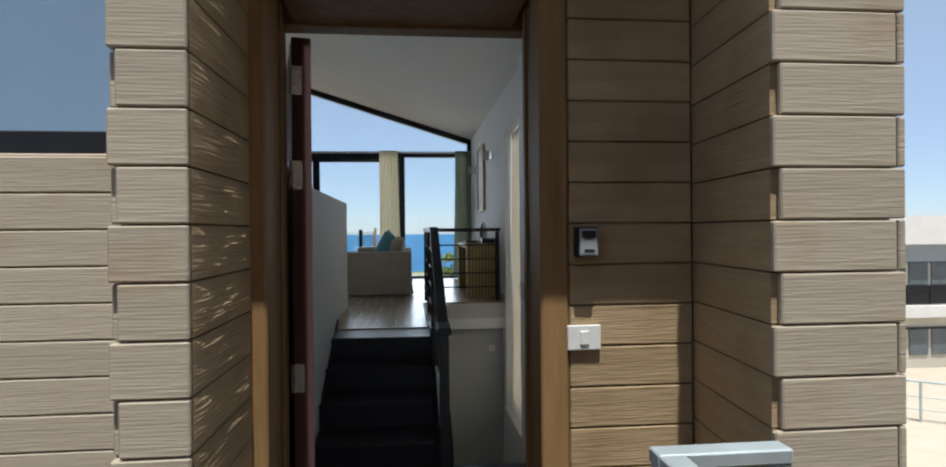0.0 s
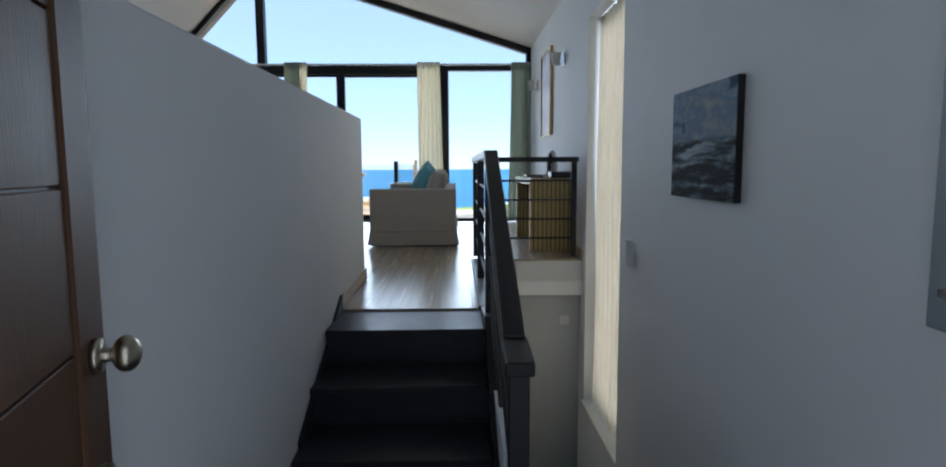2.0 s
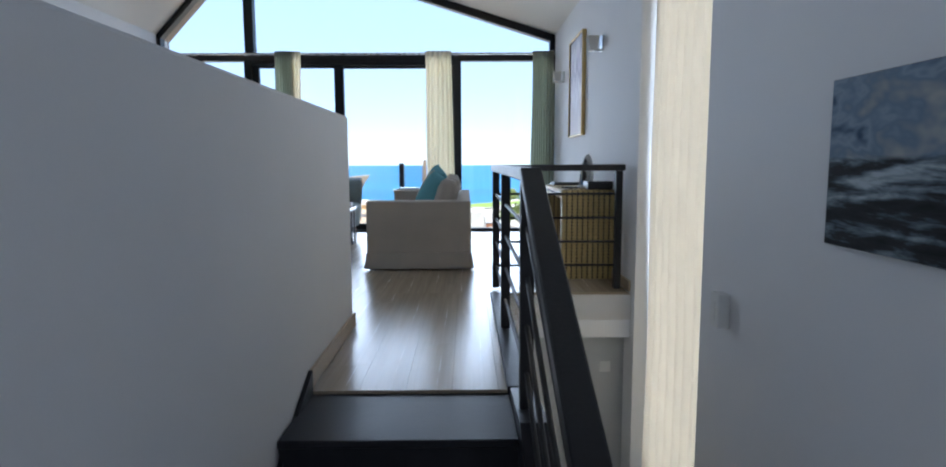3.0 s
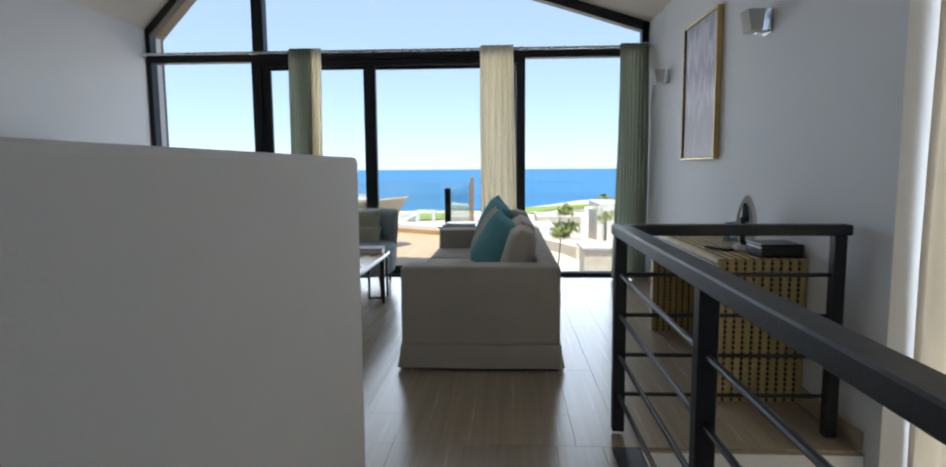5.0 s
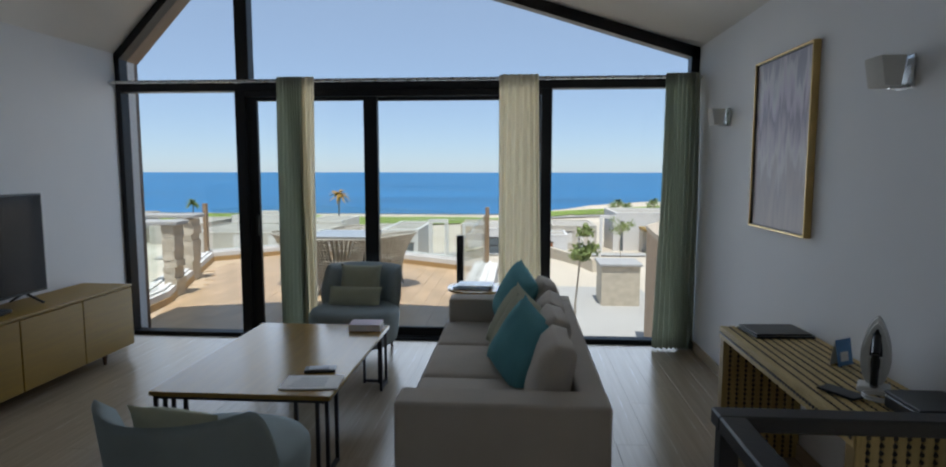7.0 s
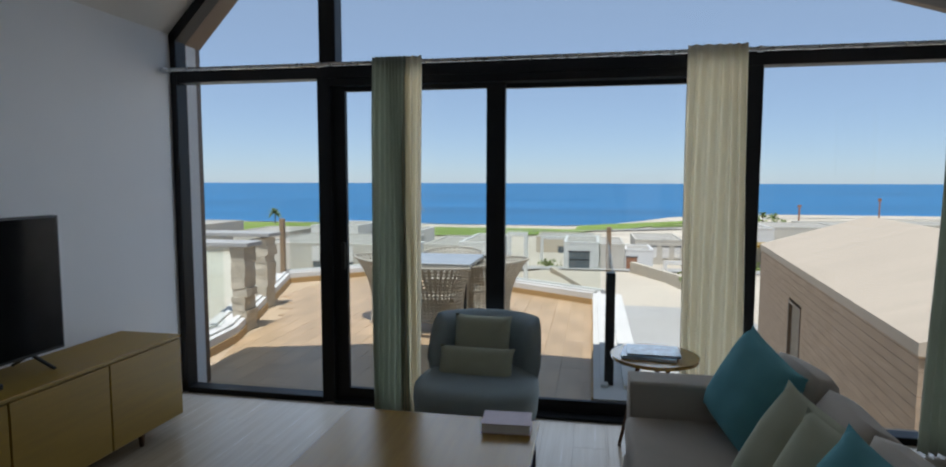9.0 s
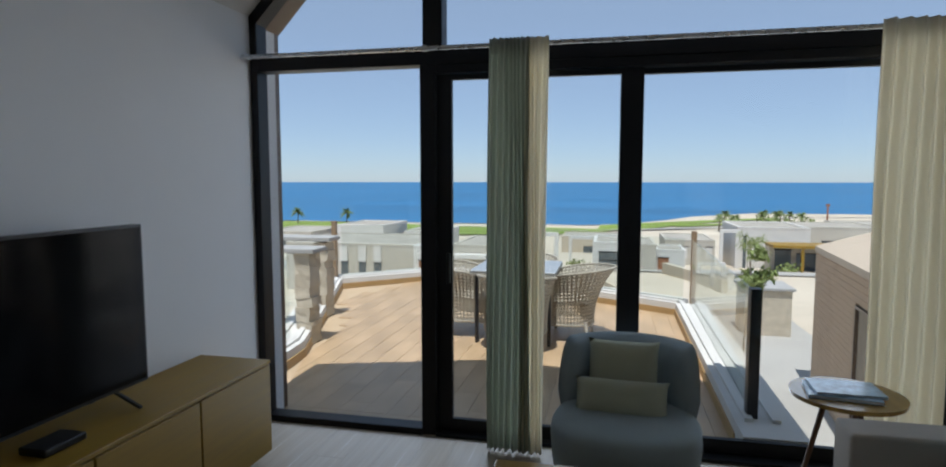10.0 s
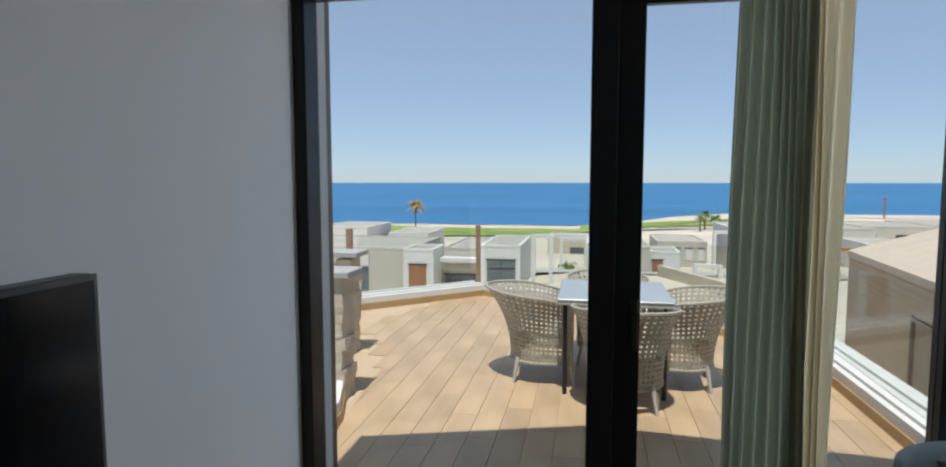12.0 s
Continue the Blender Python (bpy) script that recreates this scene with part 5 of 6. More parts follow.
bm = box(-0.03, 0.02, -0.0015, 0.0005, 0.02, 0.06)
bm.transform(pose(0, -0.022, 0, -10))
part("print_patch", bm, PAPER, card, "white printed patch")
rb = thing("black_box", "flat black box on the desk", "box", 1.585, 7.20, DT + 0.004)
part("body", box(-0.10, 0.10, -0.10, 0.10, 0, 0.05, 0.008, 2), PLASTIC_BLACK, rb)
part("lid", box(-0.102, 0.102, -0.102, 0.102, 0.0505, 0.062, 0.004), PLASTIC_BLACK, rb)
ph = thing("phone", "black phone on the desk", "phone", 1.40, 7.42, DT + 0.004, 30)
part("body", box(-0.04, 0.04, -0.075, 0.075, 0, 0.01, 0.004, 2), PLASTIC_BLACK, ph)


# ---- pictures and wall lamps ----
def painting_material(name, stops, stretch, scale, detail=5.0, distort=1.0, axis="Z", spread=0.55):
    m = bpy.data.materials.new(name)
    m.use_nodes = True
    n, l = m.node_tree.nodes, m.node_tree.links
    tc, mp, no, ra, se, ad = (n.new(k) for k in ("ShaderNodeTexCoord", "ShaderNodeMapping", "ShaderNodeTexNoise", "ShaderNodeValToRGB", "ShaderNodeSeparateXYZ", "ShaderNodeMath"))
    mp.inputs["Scale"].default_value = stretch
    no.inputs["Scale"].default_value, no.inputs["Detail"].default_value, no.inputs["Distortion"].default_value = scale, detail, distort
    l.new(tc.outputs["Object"], mp.inputs["Vector"])
    l.new(mp.outputs["Vector"], no.inputs["Vector"])
    l.new(tc.outputs["Generated"], se.inputs["Vector"])
    ad.operation = "MULTIPLY_ADD"
    ad.inputs[1].default_value = spread
    l.new(no.outputs["Fac"], ad.inputs[0])
    sub = n.new("ShaderNodeMath")
    sub.operation = "SUBTRACT"
    sub.inputs[1].default_value = spread / 2
    l.new(se.outputs[axis], sub.inputs[0])
    l.new(sub.outputs[0], ad.inputs[2])
    l.new(ad.outputs[0], ra.inputs["Fac"])
    r = ra.color_ramp
    while len(r.elements) < len(stops):
        r.elements.new(0.5)
    for e, (p, c) in zip(r.elements, stops):
        e.position, e.color = p, (*c, 1)
    l.new(ra.outputs["Color"], n["Principled BSDF"].inputs["Base Color"])
    n["Principled BSDF"].inputs["Roughness"].default_value = 0.6
    return m


def seascape_material():
    """Clouded sky over a low horizon, surf and dark rocks below it."""
    m = bpy.data.materials.new("seascape_print")
    m.use_nodes = True
    n, l = m.node_tree.nodes, m.node_tree.links
    tc, se = n.new("ShaderNodeTexCoord"), n.new("ShaderNodeSeparateXYZ")
    l.new(tc.outputs["Generated"], se.inputs["Vector"])

    def layer(stretch, scale, detail, distort, stops, rise):
        mp, no, ma, ra = (n.new(k) for k in ("ShaderNodeMapping", "ShaderNodeTexNoise", "ShaderNodeMath", "ShaderNodeValToRGB"))
        mp.inputs["Scale"].default_value = stretch
        no.inputs["Scale"].default_value, no.inputs["Detail"].default_value, no.inputs["Distortion"].default_value = scale, detail, distort
        no.inputs["Roughness"].default_value = 0.62
        l.new(tc.outputs["Object"], mp.inputs["Vector"])
        l.new(mp.outputs["Vector"], no.inputs["Vector"])
        ma.operation = "MULTIPLY_ADD"
        ma.inputs[1].default_value = rise
        l.new(se.outputs["Z"], ma.inputs[0])
        l.new(no.outputs["Fac"], ma.inputs[2])
        l.new(ma.outputs[0], ra.inputs["Fac"])
        while len(ra.color_ramp.elements) < len(stops):
            ra.color_ramp.elements.new(0.5)
        for e, (p, c) in zip(ra.color_ramp.elements, stops):
            e.position, e.color = p, (*c, 1)
        return ra.outputs["Color"]

    sky = layer((1, 1.3, 2.6), 3.2, 3, 0.2, [(0.50, (0.40, 0.40, 0.40)), (0.60, (0.26, 0.30, 0.34)), (0.67, (0.17, 0.23, 0.31)), (0.74, (0.27, 0.34, 0.43)), (0.86, (0.04, 0.075, 0.13))], 0.25)
    rocks = layer((1, 1.1, 7.0), 3.4, 4, 0.3, [(0.36, (0.010, 0.011, 0.012)), (0.52, (0.030, 0.032, 0.034)), (0.58, (0.10, 0.125, 0.15)), (0.64, (0.20, 0.24, 0.27)), (0.74, (0.46, 0.52, 0.56))], 0.19)
    lift = n.new("ShaderNodeMapRange")
    lift.inputs["From Min"].default_value, lift.inputs["From Max"].default_value = 0.515, 0.545
    l.new(se.outputs["Z"], lift.inputs["Value"])
    mx = n.new("ShaderNodeMixRGB")
    l.new(lift.outputs[0], mx.inputs[0])
    l.new(rocks, mx.inputs[1])
    l.new(sky, mx.inputs[2])
    b = n["Principled BSDF"]
    l.new(mx.outputs[0], b.inputs["Base Color"])
    b.inputs["Roughness"].default_value = 0.8
    b.inputs["Specular IOR Level"].default_value = 0.15
    return m


SEASCAPE = seascape_material()
ABSTRACT = painting_material("abstract_print", [(0.0, (0.62, 0.55, 0.53)), (0.3, (0.50, 0.44, 0.46)), (0.42, (0.66, 0.62, 0.62)), (0.55, (0.52, 0.45, 0.52)), (0.66, (0.30, 0.26, 0.34)), (0.74, (0.58, 0.50, 0.60)), (0.9, (0.64, 0.62, 0.64)), (1.0, (0.40, 0.38, 0.46))], (1, 5.0, 0.9), 3.0, 6, 0.8, "Z", 0.9)
p1 = thing("canvas_print", "unframed stormy seascape canvas print", "picture", RIGHT - 0.076, 3.70, 1.905)
part("canvas", box(-0.028, 0, -0.335, 0.335, -0.238, 0.238, 0.002), PLASTIC_BLACK, p1, "dark canvas edge")
part("print", box(-0.0305, -0.0285, -0.333, 0.333, -0.236, 0.236), SEASCAPE, p1, "printed seascape")
p2 = thing("framed_picture", "pale lilac abstract picture in a gold frame", "picture", RIGHT - 0.001, 8.775, 2.69)
part("print", box(-0.022, -0.002, -0.375, 0.375, -0.495, 0.495), ABSTRACT, p2)
for y0, y1, z0, z1 in ((-0.39, -0.378, -0.51, 0.51), (0.378, 0.39, -0.51, 0.51), (-0.3775, 0.3775, -0.51, -0.498), (-0.3775, 0.3775, 0.498, 0.51)):
    part("frame_strip", box(-0.04, 0, y0, y1, z0, z1, 0.002), GOLD, p2, "gold frame strip")
for y0, y1, z0, z1 in ((-0.3775, -0.373, -0.497, 0.497), (0.373, 0.3775, -0.497, 0.497), (-0.373, 0.373, -0.497, -0.492), (-0.373, 0.373, 0.492, 0.497)):
    part("shadow_line", box(-0.03, -0.0225, y0, y1, z0, z1), PLASTIC_BLACK, p2)

SHADE = cloth("frosted_shade", (0.72, 0.70, 0.66), 0.3)


def wall_lamp(y, z):
    w = thing("wall_lamp", "unlit wall lamp with frosted shade and steel plate", "lamp", RIGHT - (0.001 if y > 5 else 0.076), y, z, 0, "wall lamps")
    part("wall_plate", box(-0.012, 0, -0.055, 0.055, -0.065, 0.065, 0.003), CHROME, w)
    part("arm", box(-0.07, -0.012, -0.02, 0.02, -0.062, -0.045, 0.002), CHROME, w)
    part("shade", prism([(-0.135, 0.06), (-0.04, 0.06), (-0.055, -0.055), (-0.115, -0.055)], -0.06, 0.06), SHADE, w, "frosted white shade")


for y, z in ((7.66, 2.92), (9.76, 2.92), (2.78, 2.34)):
    wall_lamp(y, z)

# electric cabinet, switches
eb = thing("electric_cabinet", "grey enamelled electric cabinet on the wall", "cabinet", RIGHT - 0.076, 2.03, 1.82)
part("body", box(-0.075, 0, -0.30, 0.30, -0.35, 0.35, 0.004), GREYMETAL, eb)
part("door", box(-0.085, -0.0755, -0.298, 0.298, -0.348, 0.348, 0.003), GREYMETAL, eb)
part("label_plate", box(-0.087, -0.0855, 0.19, 0.275, 0.24, 0.31), BLUE, eb, "blue printed label")
for k, (a, b) in enumerate(((0.285, 0.30), (0.262, 0.277))):
    part("print_bar", box(-0.0878, -0.0872, 0.20, 0.265, a, b), PAPER, eb)
part("red_button", rod(bmesh.new(), (-0.085, 0.10, 0.275), (-0.10, 0.10, 0.275), 0.018, 14), RED, eb, "red push button")
for z in (0.18, -0.27):
    part("lock", rod(bmesh.new(), (-0.085, 0.25, z), (-0.092, 0.25, z), 0.013, 12), CHROME, eb)


def plate(name, label, x, y, z, rz, w=0.08, h=0.08, d=0.012):
    s = thing(name, label, "switch", x, y, z, rz)
    part("cover_plate", box(-w / 2, w / 2, -d, 0, -h / 2, h / 2, 0.003, 2), PLASTIC_WHITE, s)
    part("rocker", box(-w * 0.14, w * 0.14, -d - 0.004, -d + 0.001, -h * 0.28, h * 0.28, 0.002), PLASTIC_WHITE, s)
    return s


plate("light_switch", "white light switch on the cast stone wall", 1.006, 0.669, 1.5575, 0, 0.094, 0.069)
plate("light_switch", "white light switch on the lower wall", 1.56, 6.709, 0.38, 0)
plate("thermostat", "white room thermostat on the wall", RIGHT - 0.0755, 4.77, 1.285, -90, 0.085, 0.145, 0.05)


def prism_window():
    """A six-sided pane with clipped lower corners."""
    bm = bmesh.new()
    ring = [(-0.017, 0.031), (0.019, 0.031), (0.020, 0.016), (0.012, 0.010), (-0.010, 0.010), (-0.018, 0.016)]
    a = [bm.verts.new((x, -0.0578, z)) for x, z in ring]
    b = [bm.verts.new((x, -0.055, z)) for x, z in ring]
    bm.faces.new(a)
    bm.faces.new(b[::-1])
    for i in range(6):
        bm.faces.new((a[i], b[i], b[i - 5], a[i - 5]))
    bmesh.ops.recalc_face_normals(bm, faces=bm.faces)
    return bm


kb = thing("key_box", "black and grey key safe beside the front door", "key safe", 1.007, 0.669, 1.822)
part("back_plate", box(-0.028, 0.03, -0.046, 0, -0.04, 0.042, 0.005, 2), PLASTIC_BLACK, kb)
part("body", box(-0.025, 0.027, -0.056, -0.0465, -0.038, 0.038, 0.007, 3), PLASTIC_GREY, kb)
part("window", prism_window(), PLASTIC_BLACK, kb)
part("print_bar", box(-0.012, 0.016, -0.0575, -0.0555, -0.025, -0.019), PLASTIC_BLACK, kb)

# porch handrail
hr = thing("porch_handrail", "grey galvanised handrail in the porch corner", "handrail", 0.93, -0.03, 0.21)
part("top_bar", bar(bmesh.new(), (0, 0.02, 1.262), (0.235, 0.02, 1.262), 0.045, 0.026, 0.003), GALV, hr)
part("side_bar", bar(bmesh.new(), (0.022, -0.004, 1.262), (0.022, -0.32, 1.262), 0.045, 0.026, 0.003), GALV, hr)
part("post", box(0.004, 0.04, 0.0, 0.04, 0, 1.248), GALV, hr)
part("post", box(0.196, 0.232, 0.0, 0.04, 0, 1.248), GALV, hr)

# potted plant in the entrance
pl = thing("potted_plant", "dark spiky plant in a clay pot", "plant", 1.38, 2.95, ENTRY)
bm = bmesh.new()
bmesh.ops.create_cone(bm, cap_ends=True, segments=20, radius1=0.08, radius2=0.11, depth=0.18, matrix=pose(0, 0, 0.09))
part("pot", bm, TERRACOTTA, pl)
rp = random.Random(9)
for k in range(9):
    a = k * 0.7
    bm = bmesh.new()
    base = Vector((math.cos(a) * 0.03, math.sin(a) * 0.03, 0.17))
    tip = Vector((math.cos(a) * rp.uniform(0.04, 0.15), math.sin(a) * rp.uniform(0.04, 0.15), rp.uniform(0.36, 0.44)))
    side = Vector((-math.sin(a), math.cos(a), 0)) * 0.022
    mid = base.lerp(tip, 0.45)
    thick = Vector((math.cos(a), math.sin(a), 0)) * 0.006
    v = [bm.verts.new(q) for q in (base - side * 0.6, base + side * 0.6, mid + side, tip, mid - side, base + thick, mid + thick)]
    for f in ((0, 1, 2, 4), (4, 2, 3), (0, 5, 1), (1, 5, 6, 2), (0, 4, 6, 5), (2, 6, 3), (4, 3, 6)):
        bm.faces.new([v[i] for i in f])
    bmesh.ops.recalc_face_normals(bm, faces=bm.faces)
    part("leaf", bm, LEAF_DARK, pl)


# ---- curtains ----
def curtain_sheet(width, height, folds, amp, seed, flare=0.0, n=None):
    """A hanging sheet of soft folds along x, its top at z = height."""
    rnd = random.Random(seed)
    ph = [rnd.uniform(-0.5, 0.5) for _ in range(folds + 2)]
    bm = bmesh.new()
    n = n or folds * 14
    rows = []
    for j in range(15):
        f = j / 14
        row = []
        for i in range(n + 1):
            u = i / n
            k = u * folds
            p = ph[int(k)] * (1 - k % 1) + ph[int(k) + 1] * (k % 1)
            a = amp * (0.6 + 0.2 * (1 - f)) * (1 + 0.25 * p)
            x = (u - 0.5) * width * (1 + flare * (1 - f)) + 0.012 * math.sin(3 * f + 6 * u + seed)
            y = a * math.sin(2 * math.pi * (k + 0.25 * p * (1 - f))) + 0.006 * math.sin(9 * f + seed)
            row.append(bm.verts.new((x, y, f * height)))
        rows.append(row)
    for a, b in zip(rows, rows[1:]):
        for i in range(n):
            bm.faces.new((a[i], a[i + 1], b[i + 1], b[i]))
    return bm


def curtain(name, label, x, y, z, rz, pieces, group=""):
    c = thing(name, label, "curtain", x, y, z, rz, group)
    for dx, w, h, folds, amp, mat, seed, flare in pieces:
        bm = curtain_sheet(w, h, folds, amp, seed, flare)
        bm.transform(pose(dx, 0, 0))
        o = part("panel", bm, mat, c, smooth=True)
        so = o.modifiers.new("thickness", "SOLIDIFY")
        so.thickness = 0.002
    return c


CY, CH = 10.40, 3.345 - FLOOR - 0.015
curtain("curtain", "sage green curtain with a cream sheer edge", -1.78, CY, FLOOR + 0.012, 0, ((-0.045, 0.225, CH, 8, 0.036, CURT_GREEN, 3, 0.10), (0.092, 0.125, CH, 4, 0.026, CURT_CREAM, 5, 0.1)), "window curtains")
curtain("curtain", "cream sheer curtain gathered at the mullion", 0.18, CY, FLOOR + 0.012, 0, ((0, 0.33, CH, 6, 0.032, CURT_CREAM, 8, 0.12),), "window curtains")
curtain("curtain", "sage green curtain in the window corner", 1.525, CY, FLOOR + 0.012, 0, ((-0.005, 0.27, CH, 9, 0.04, CURT_GREEN, 12, 0.30),), "window curtains")
rod_ob = thing("curtain_rod", "steel curtain rod with wall brackets", "curtain rod", 0, CY + 0.04, 3.315)
part("pole", rod(bmesh.new(), (LEFT + 0.01, 0, 0), (RIGHT - 0.005, 0, 0), 0.013, 12), CHROME, rod_ob)
for x in (LEFT + 0.03, -2.33, 0.41, RIGHT - 0.03):
    bm = bmesh.new()
    rod(bm, (x, 0.0, 0.0), (x, 0.062, 0.0), 0.008, 8)
    rod(bm, (x - 0.012, 0, 0), (x + 0.012, 0, 0), 0.019, 12)
    part("bracket", bm, CHROME, rod_ob)
curtain("curtain", "off-white sheer curtains over the side window", RIGHT + 0.085, 5.75, -0.285, 90, ((0, 1.37, 3.32, 10, 0.03, CURT_WHITE, 21, 0.0),))
part("side_rod", rod(bmesh.new(), (RIGHT + 0.085, 5.055, 3.04), (RIGHT + 0.085, 6.445, 3.04), 0.01, 8), CHROME)
tagged(bpy.data.objects["side_rod"], "steel curtain rod over the side window", "curtain rod")


# ---- terrace furniture ----
def wicker_chair(x, y, rz, group="wicker chairs round the terrace table"):
    """An open-weave tub chair that faces -y before it is turned."""
    c = thing("wicker_chair", "grey-brown open-weave wicker tub chair", "chair", x, y, TF, rz, group)
    N, M = 36, 15

    def at(ii, jj):
        """The shell: straight arms, a round flared back, waisted over the legs."""
        f, v = 2 * ii / N - 1, jj / M
        s = abs(f)
        if s > 0.62:
            px, py, nx, ny = 0.265, 0.02 - (s - 0.62) / 0.38 * 0.25, 1.0, 0.0
        else:
            a = s / 0.62 * math.pi / 2
            px, py, nx, ny = 0.265 * math.sin(a), 0.02 + 0.235 * math.cos(a), math.sin(a), math.cos(a)
        back = max(0.0, 1 - s / 0.9)
        out = (0.045 + 0.17 * back) * v ** 2.2
        top = 0.65 + 0.095 * (1 - min(1, s / 0.95) ** 1.6)
        return Vector((math.copysign(px + nx * out, f), py + ny * out, 0.17 + (top - 0.17) * v))

    bm = bmesh.new()
    for i in range(N):
        for j in range(M):
            p = [at(i, j), at(i + 1, j), at(i + 1, j + 1), at(i, j + 1)]
            mid = sum(p, Vector()) / 4
            q = [mid + (e - mid) * 0.5 for e in p]
            a = [bm.verts.new(e) for e in p]
            b = [bm.verts.new(e) for e in q]
            for e in range(4):
                g = (e + 1) % 4
                bm.faces.new((a[e], a[g], b[g], b[e]))
    bmesh.ops.remove_doubles(bm, verts=bm.verts, dist=0.0005)
    o = part("weave", bm, WICKER, c)
    so = o.modifiers.new("thickness", "SOLIDIFY")
    so.thickness, so.offset = 0.010, 0
    rim = bmesh.new()
    for line in ([at(i, M) for i in range(N + 1)], [at(i, 0) for i in range(N + 1)], [at(0, j) for j in range(M + 1)], [at(N, j) for j in range(M + 1)]):
        for p, q in zip(line, line[1:]):
            rod(rim, p, q, 0.013, 6)
    part("rim", rim, WICKER, c)
    part("seat", box(-0.255, 0.255, -0.235, 0.20, 0.37, 0.41, 0.012, 2), WICKER, c)
    part("front_panel", box(-0.25, 0.25, -0.232, -0.212, 0.17, 0.369, 0.004), WICKER, c)
    for px, py in ((-0.245, -0.225), (0.245, -0.225), (-0.20, 0.20), (0.20, 0.20)):
        part("leg", rod(bmesh.new(), (px * 0.96, py * 0.96, 0.20), (px * 1.14, py * 1.12, 0), 0.017, 8, 0.012), WICKER_FRAME, c)
    return c


first_chair = wicker_chair(-2.76, 13.32, 94)
copy_thing(first_chair, pose(-2.13, 12.80, TF, 0, 0, 176))
copy_thing(first_chair, pose(-1.68, 13.34, TF, 0, 0, -94))
copy_thing(first_chair, pose(-2.22, 13.92, TF, 0, 0, 4))
tt = thing("terrace_table", "square terrace table with a grey glass top", "table", -2.20, 13.28, TF)
part("tabletop", box(-0.42, 0.42, -0.45, 0.45, 0.715, 0.735, 0.006), TABLEGLASS, tt)
for sy in (-0.43, 0.43):
    part("frame_bar", box(-0.42, 0.42, sy - 0.016, sy + 0.016, 0.686, 0.714, 0.004), WICKER_FRAME, tt)
for sx in (-0.40, 0.40):
    part("frame_bar", box(sx - 0.016, sx + 0.016, -0.413, 0.413, 0.686, 0.714, 0.004), WICKER_FRAME, tt)
for px in (-0.36, 0.36):
    for py in (-0.39, 0.39):
        part("leg", box(px - 0.016, px + 0.016, py - 0.016, py + 0.016, 0, 0.685, 0.004), IRON, tt)


# ---- small pieces of floors and walls ----
def shared_box(name, w, d, h, bevel, mat):
    bm = box(-w / 2, w / 2, -d / 2, d / 2, -h / 2, h / 2, bevel)
    me = bpy.data.meshes.new(name)
    bm.to_mesh(me)
    bm.free()
    me.materials.append(mat)
    return me


def piece(name, me, parent, x, y, z, rz=0):
    ob = new(name, me)
    ob.parent = parent
    ob.matrix_basis = pose(x, y, z, 0, 0, rz)
    return ob


# oak boards run towards the window
rnd = random.Random(5)
BW, BL = 0.192, 1.28
plank_cache = {}


def plank(x0, x1, y0, y1):
    key = (round(x1 - x0, 3), round(y1 - y0, 3))
    if key not in plank_cache:
        plank_cache[key] = shared_box("plank", key[0] - 0.0007, key[1] - 0.0007, 0.014, 0.0007, FLOORWOOD)
    piece("plank", plank_cache[key], floor, (x0 + x1) / 2, (y0 + y1) / 2, FLOOR - 0.007)


def boards(X0, X1, Y0, Y1):
    x, k = X0, 0
    while x < X1 - 0.01:
        xe = min(x + BW, X1)
        y = Y0
        cut = (0.32, 0.96, 0.64, 1.28)[k % 4]
        while y < Y1 - 0.01:
            ye = min(y + cut, Y1)
            if Y1 - ye < 0.12:
                ye = Y1
            plank(x, xe, y, ye)
            y, cut = ye, BL
        x, k = xe, k + 1


boards(LEFT + 0.015, -0.415, 5.0, WIN - 0.062)
boards(-0.415, RIGHT - 0.015, 6.56, WIN - 0.062)
boards(-0.115, 0.689, 4.663, 6.56)
boards(-0.415, -0.115, 5.695, 6.56)

# terrace tiles


def inside(x, y):
    hit = False
    for (xa, ya), (xb, yb) in zip(OUT, OUT[1:] + OUT[:1]):
        if (ya > y) != (yb > y) and x < xa + (y - ya) * (xb - xa) / (yb - ya):
            hit = not hit
    return hit


TW, TL = 0.181, 0.905
tile_full = shared_box("tile", TW - 0.003, TL - 0.003, 0.012, 0.0006, TILE)
x, k = -5.3, 0
while x < -0.5:
    y = 10.9 - (k * 2 % 5) * TL / 5
    while y < 16.7:
        x0, x1, y0, y1 = max(x, -9), min(x + TW, -0.512), max(y, 10.9), min(y + TL, 16.7)
        if x1 - x0 > 0.02 and y1 - y0 > 0.02:
            corners = [inside(px, py) for px in (x0 + 0.002, x1 - 0.002) for py in (y0 + 0.002, y1 - 0.002)]
            if all(corners) and y1 - y0 > TL - 0.01 and x1 - x0 > TW - 0.01:
                piece("tile", tile_full, terrace, (x0 + x1) / 2, (y0 + y1) / 2, TF - 0.006)
            elif any(corners):
                bm = box(x0 + 0.001, x1 - 0.001, y0 + 0.001, y1 - 0.001, TF - 0.012, TF)
                for (xa, ya), (xb, yb) in zip(OUT, OUT[1:] + OUT[:1]):
                    nrm = Vector((yb - ya, -(xb - xa), 0))
                    bmesh.ops.bisect_plane(bm, geom=bm.verts[:] + bm.edges[:] + bm.faces[:], plane_co=(xa, ya, 0), plane_no=-nrm, clear_outer=True)
                if len(bm.faces) > 2:
                    part("tile", bm, TILE, terrace)
                else:
                    bm.free()
        y += TL
    x, k = x + TW, k + 1
for i in range(30):
    bm = box(-3.86 + i * TW, -3.86 + (i + 1) * TW - 0.004, 10.68, 10.898, TF - 0.012, TF)
    part("tile", bm, TILE, terrace)

# cast stone courses of the front
PC, NC, WC = 0.1109, 0.114, 0.103
block_cache = {}


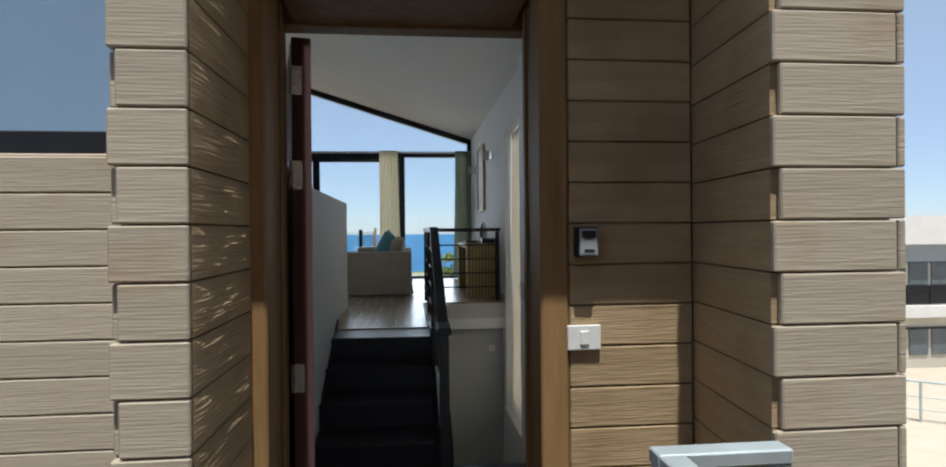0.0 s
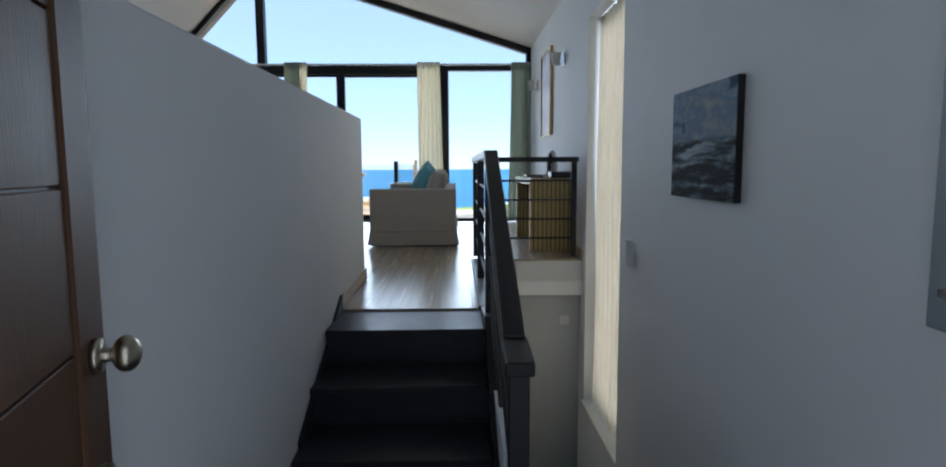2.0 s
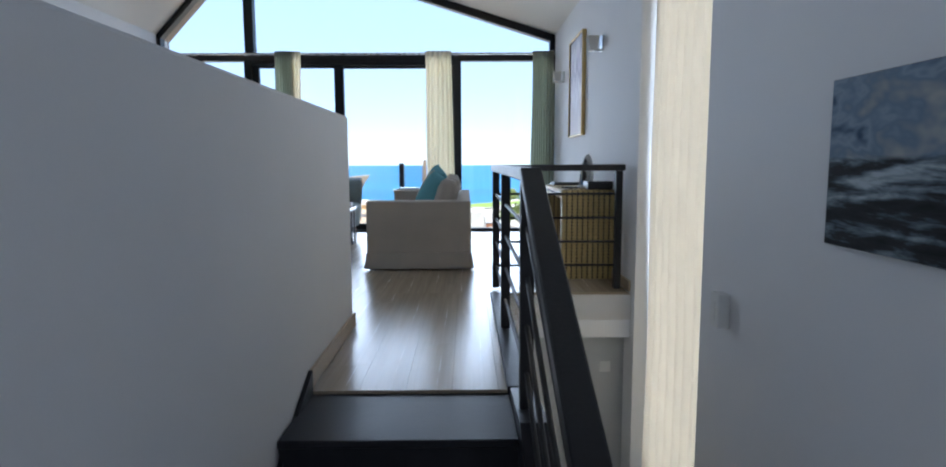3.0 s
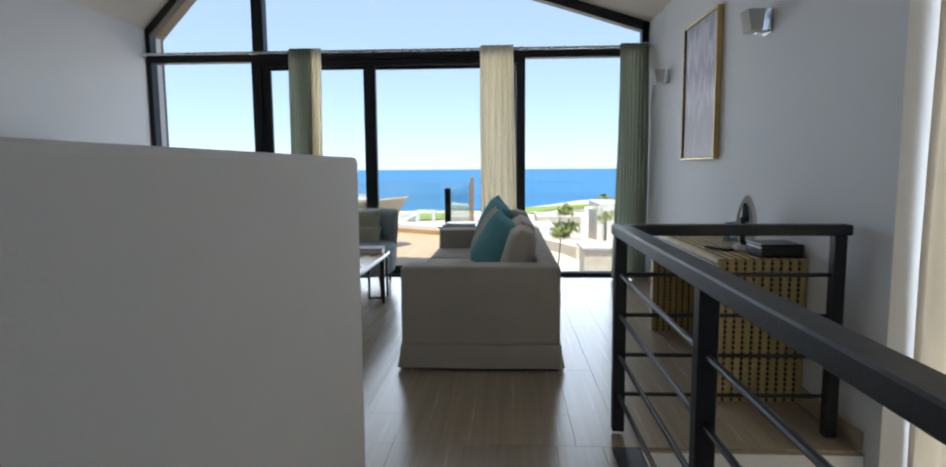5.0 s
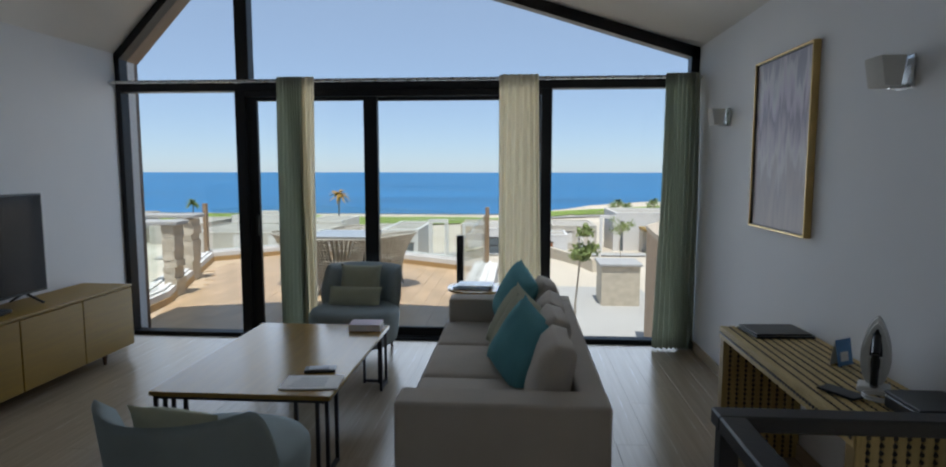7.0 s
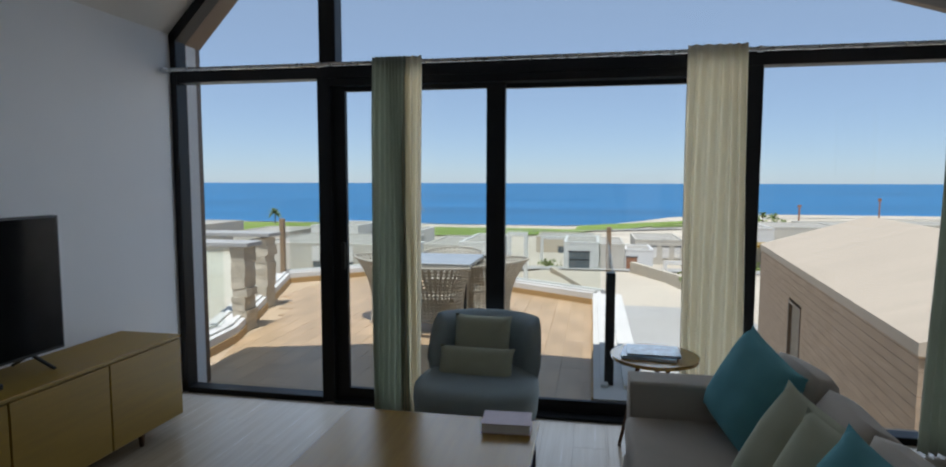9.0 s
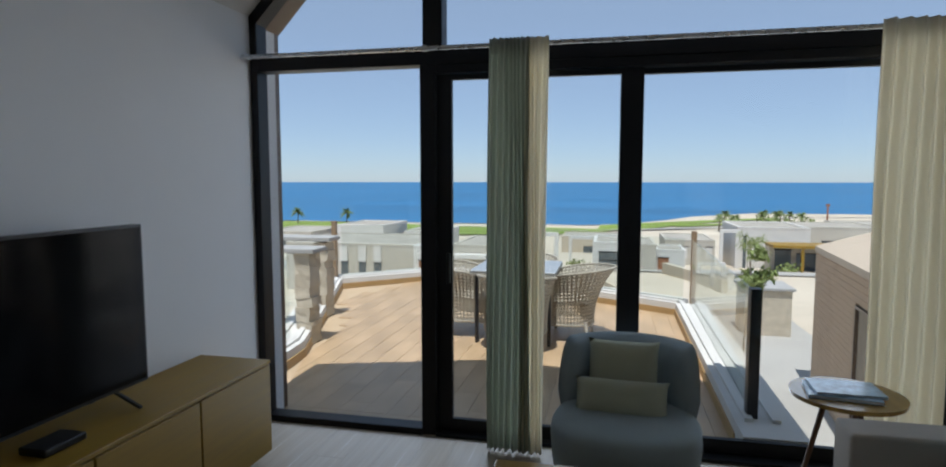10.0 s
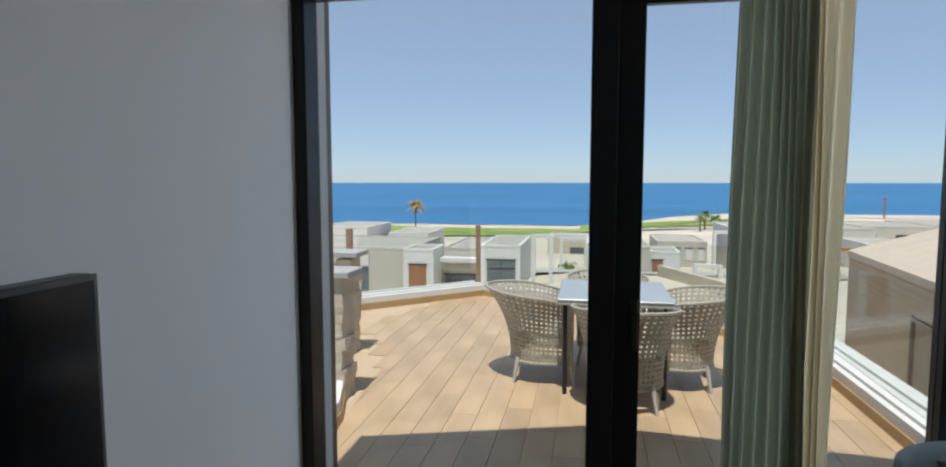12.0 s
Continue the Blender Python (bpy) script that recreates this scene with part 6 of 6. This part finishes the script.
def stone_block(x0, x1, y0, y1, z0, z1, parent, mat=CASTSTONE):
    key = (round(x1 - x0, 3), round(y1 - y0, 3), round(z1 - z0, 3), mat.name)
    if key not in block_cache:
        block_cache[key] = shared_box("stone_block", key[0] - 0.002, key[1] - 0.002, key[2] - 0.0035, 0.0035, mat)
    piece("stone_block", block_cache[key], parent, (x0 + x1) / 2, (y0 + y1) / 2, (z0 + z1) / 2)


pil_left = structure(part("pillar_left", box(-0.02, 0.07, 0.236, 0.86, -0.5, 3.34), MORTAR), "cast stone pillar beside the front door", "pillar")
pil_right = structure(part("pillar_right", box(1.36, 1.565, 0.236, 0.86, -0.5, 3.34), MORTAR), "cast stone pillar at the porch corner", "pillar")
nook = structure(part("wall_nook", box(0.966, 1.36, 0.69, 0.725, -0.5, 3.12), MORTAR), "cast stone wall beside the door frame", "wall")
wing = structure(part("wall_wing", box(-3.6, -0.03, 0.84, 0.858, -0.5, 2.058), MORTAR), "cast stone wall under the front window", "wall")
# the splayed inner faces of the porch
def splayed(x0, x1, y0, y1, xa, xb, seed=0):
    """One course whose inner face runs from xa at the front to xb at the back, cast with a rough wood grain."""
    bm = bmesh.new()
    H, ny, nz = PC - 0.002, 24, 34
    outer = x0 if abs(x1 - xa) < abs(x0 - xa) else x1
    sign = 1 if xa > outer else -1
    rows = []
    for i in range(ny + 1):
        f = i / ny
        y = y0 + (y1 - y0) * f
        row = []
        for j in range(nz + 1):
            g = j / nz
            z = 0.002 + (H - 0.002) * g
            edge = min(1, 7 * f, 7 * (1 - f), 5 * g, 5 * (1 - g))
            knot = noise.noise(Vector((y * 9, z * 16, seed)))
            grain = noise.noise(Vector((y * 9 + 0.8 * knot, z * 210, seed + 3.7)))
            row.append(bm.verts.new((xa + (xb - xa) * f + sign * (-0.004 * (1 - edge) + (0.0034 * knot + 0.0017 * grain) * edge), y, z)))
        rows.append(row)
    for a, b in zip(rows, rows[1:]):
        for j in range(nz):
            bm.faces.new((a[j], b[j], b[j + 1], a[j + 1]))
    # the body behind the face
    body = [bm.verts.new((outer, y, z)) for y in (y0, y1) for z in (0.002, H)]
    bm.faces.new((body[0], body[1], body[3], body[2]))
    bm.faces.new([r[0] for r in rows] + [body[2], body[0]])
    bm.faces.new([r[nz] for r in rows] + [body[3], body[1]])
    bm.faces.new(rows[0] + [body[1], body[0]])
    bm.faces.new(rows[ny] + [body[3], body[2]])
    bmesh.ops.recalc_face_normals(bm, faces=bm.faces)
    me = bpy.data.meshes.new("stone_block")
    bm.to_mesh(me)
    me.materials.append(BROWN_STONE)
    bm.free()
    return me


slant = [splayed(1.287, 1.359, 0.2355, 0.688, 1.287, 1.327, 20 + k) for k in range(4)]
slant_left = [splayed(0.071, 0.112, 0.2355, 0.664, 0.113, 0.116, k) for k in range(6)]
for i in range(30):
    z, odd = 1.7616 + (i - 15) * PC, i % 2
    if z + PC < 3.34:
        # outer skins of the pillars, with quoin joints
        stone_block(-0.038 if odd else -0.022, 0.110, 0.215, 0.234, z, z + PC, pil_left)
        piece("stone_block", slant_left[i % 6], pil_left, 0, 0, z)
        stone_block(-0.040, -0.0225, 0.235, 0.84, z, z + PC, pil_left)
        if odd:
            stone_block(1.287, 1.569, 0.215, 0.234, z, z + PC, pil_right)
            stone_block(1.570, 1.589, 0.215, 0.84, z, z + PC, pil_right)
        else:
            stone_block(1.303, 1.589, 0.215, 0.234, z, z + PC, pil_right)
            stone_block(1.570, 1.589, 0.2345, 0.84, z, z + PC, pil_right)
        piece("stone_block", slant[i % 4], pil_right, 0, 0, z)
    z = 1.531 + (i - 12) * NC
    if z + NC < 3.12:
        stone_block(0.967, 1.325, 0.67, 0.69, z, z + NC, nook, BROWN_STONE)
    z = 1.971 + (i - 17) * WC
    if z + WC < 2.08:
        joint = -0.9 if odd else -1.6
        stone_block(joint, -0.042, 0.818, 0.84, z, z + WC, wing)
        stone_block(-3.6, joint, 0.818, 0.84, z, z + WC, wing)
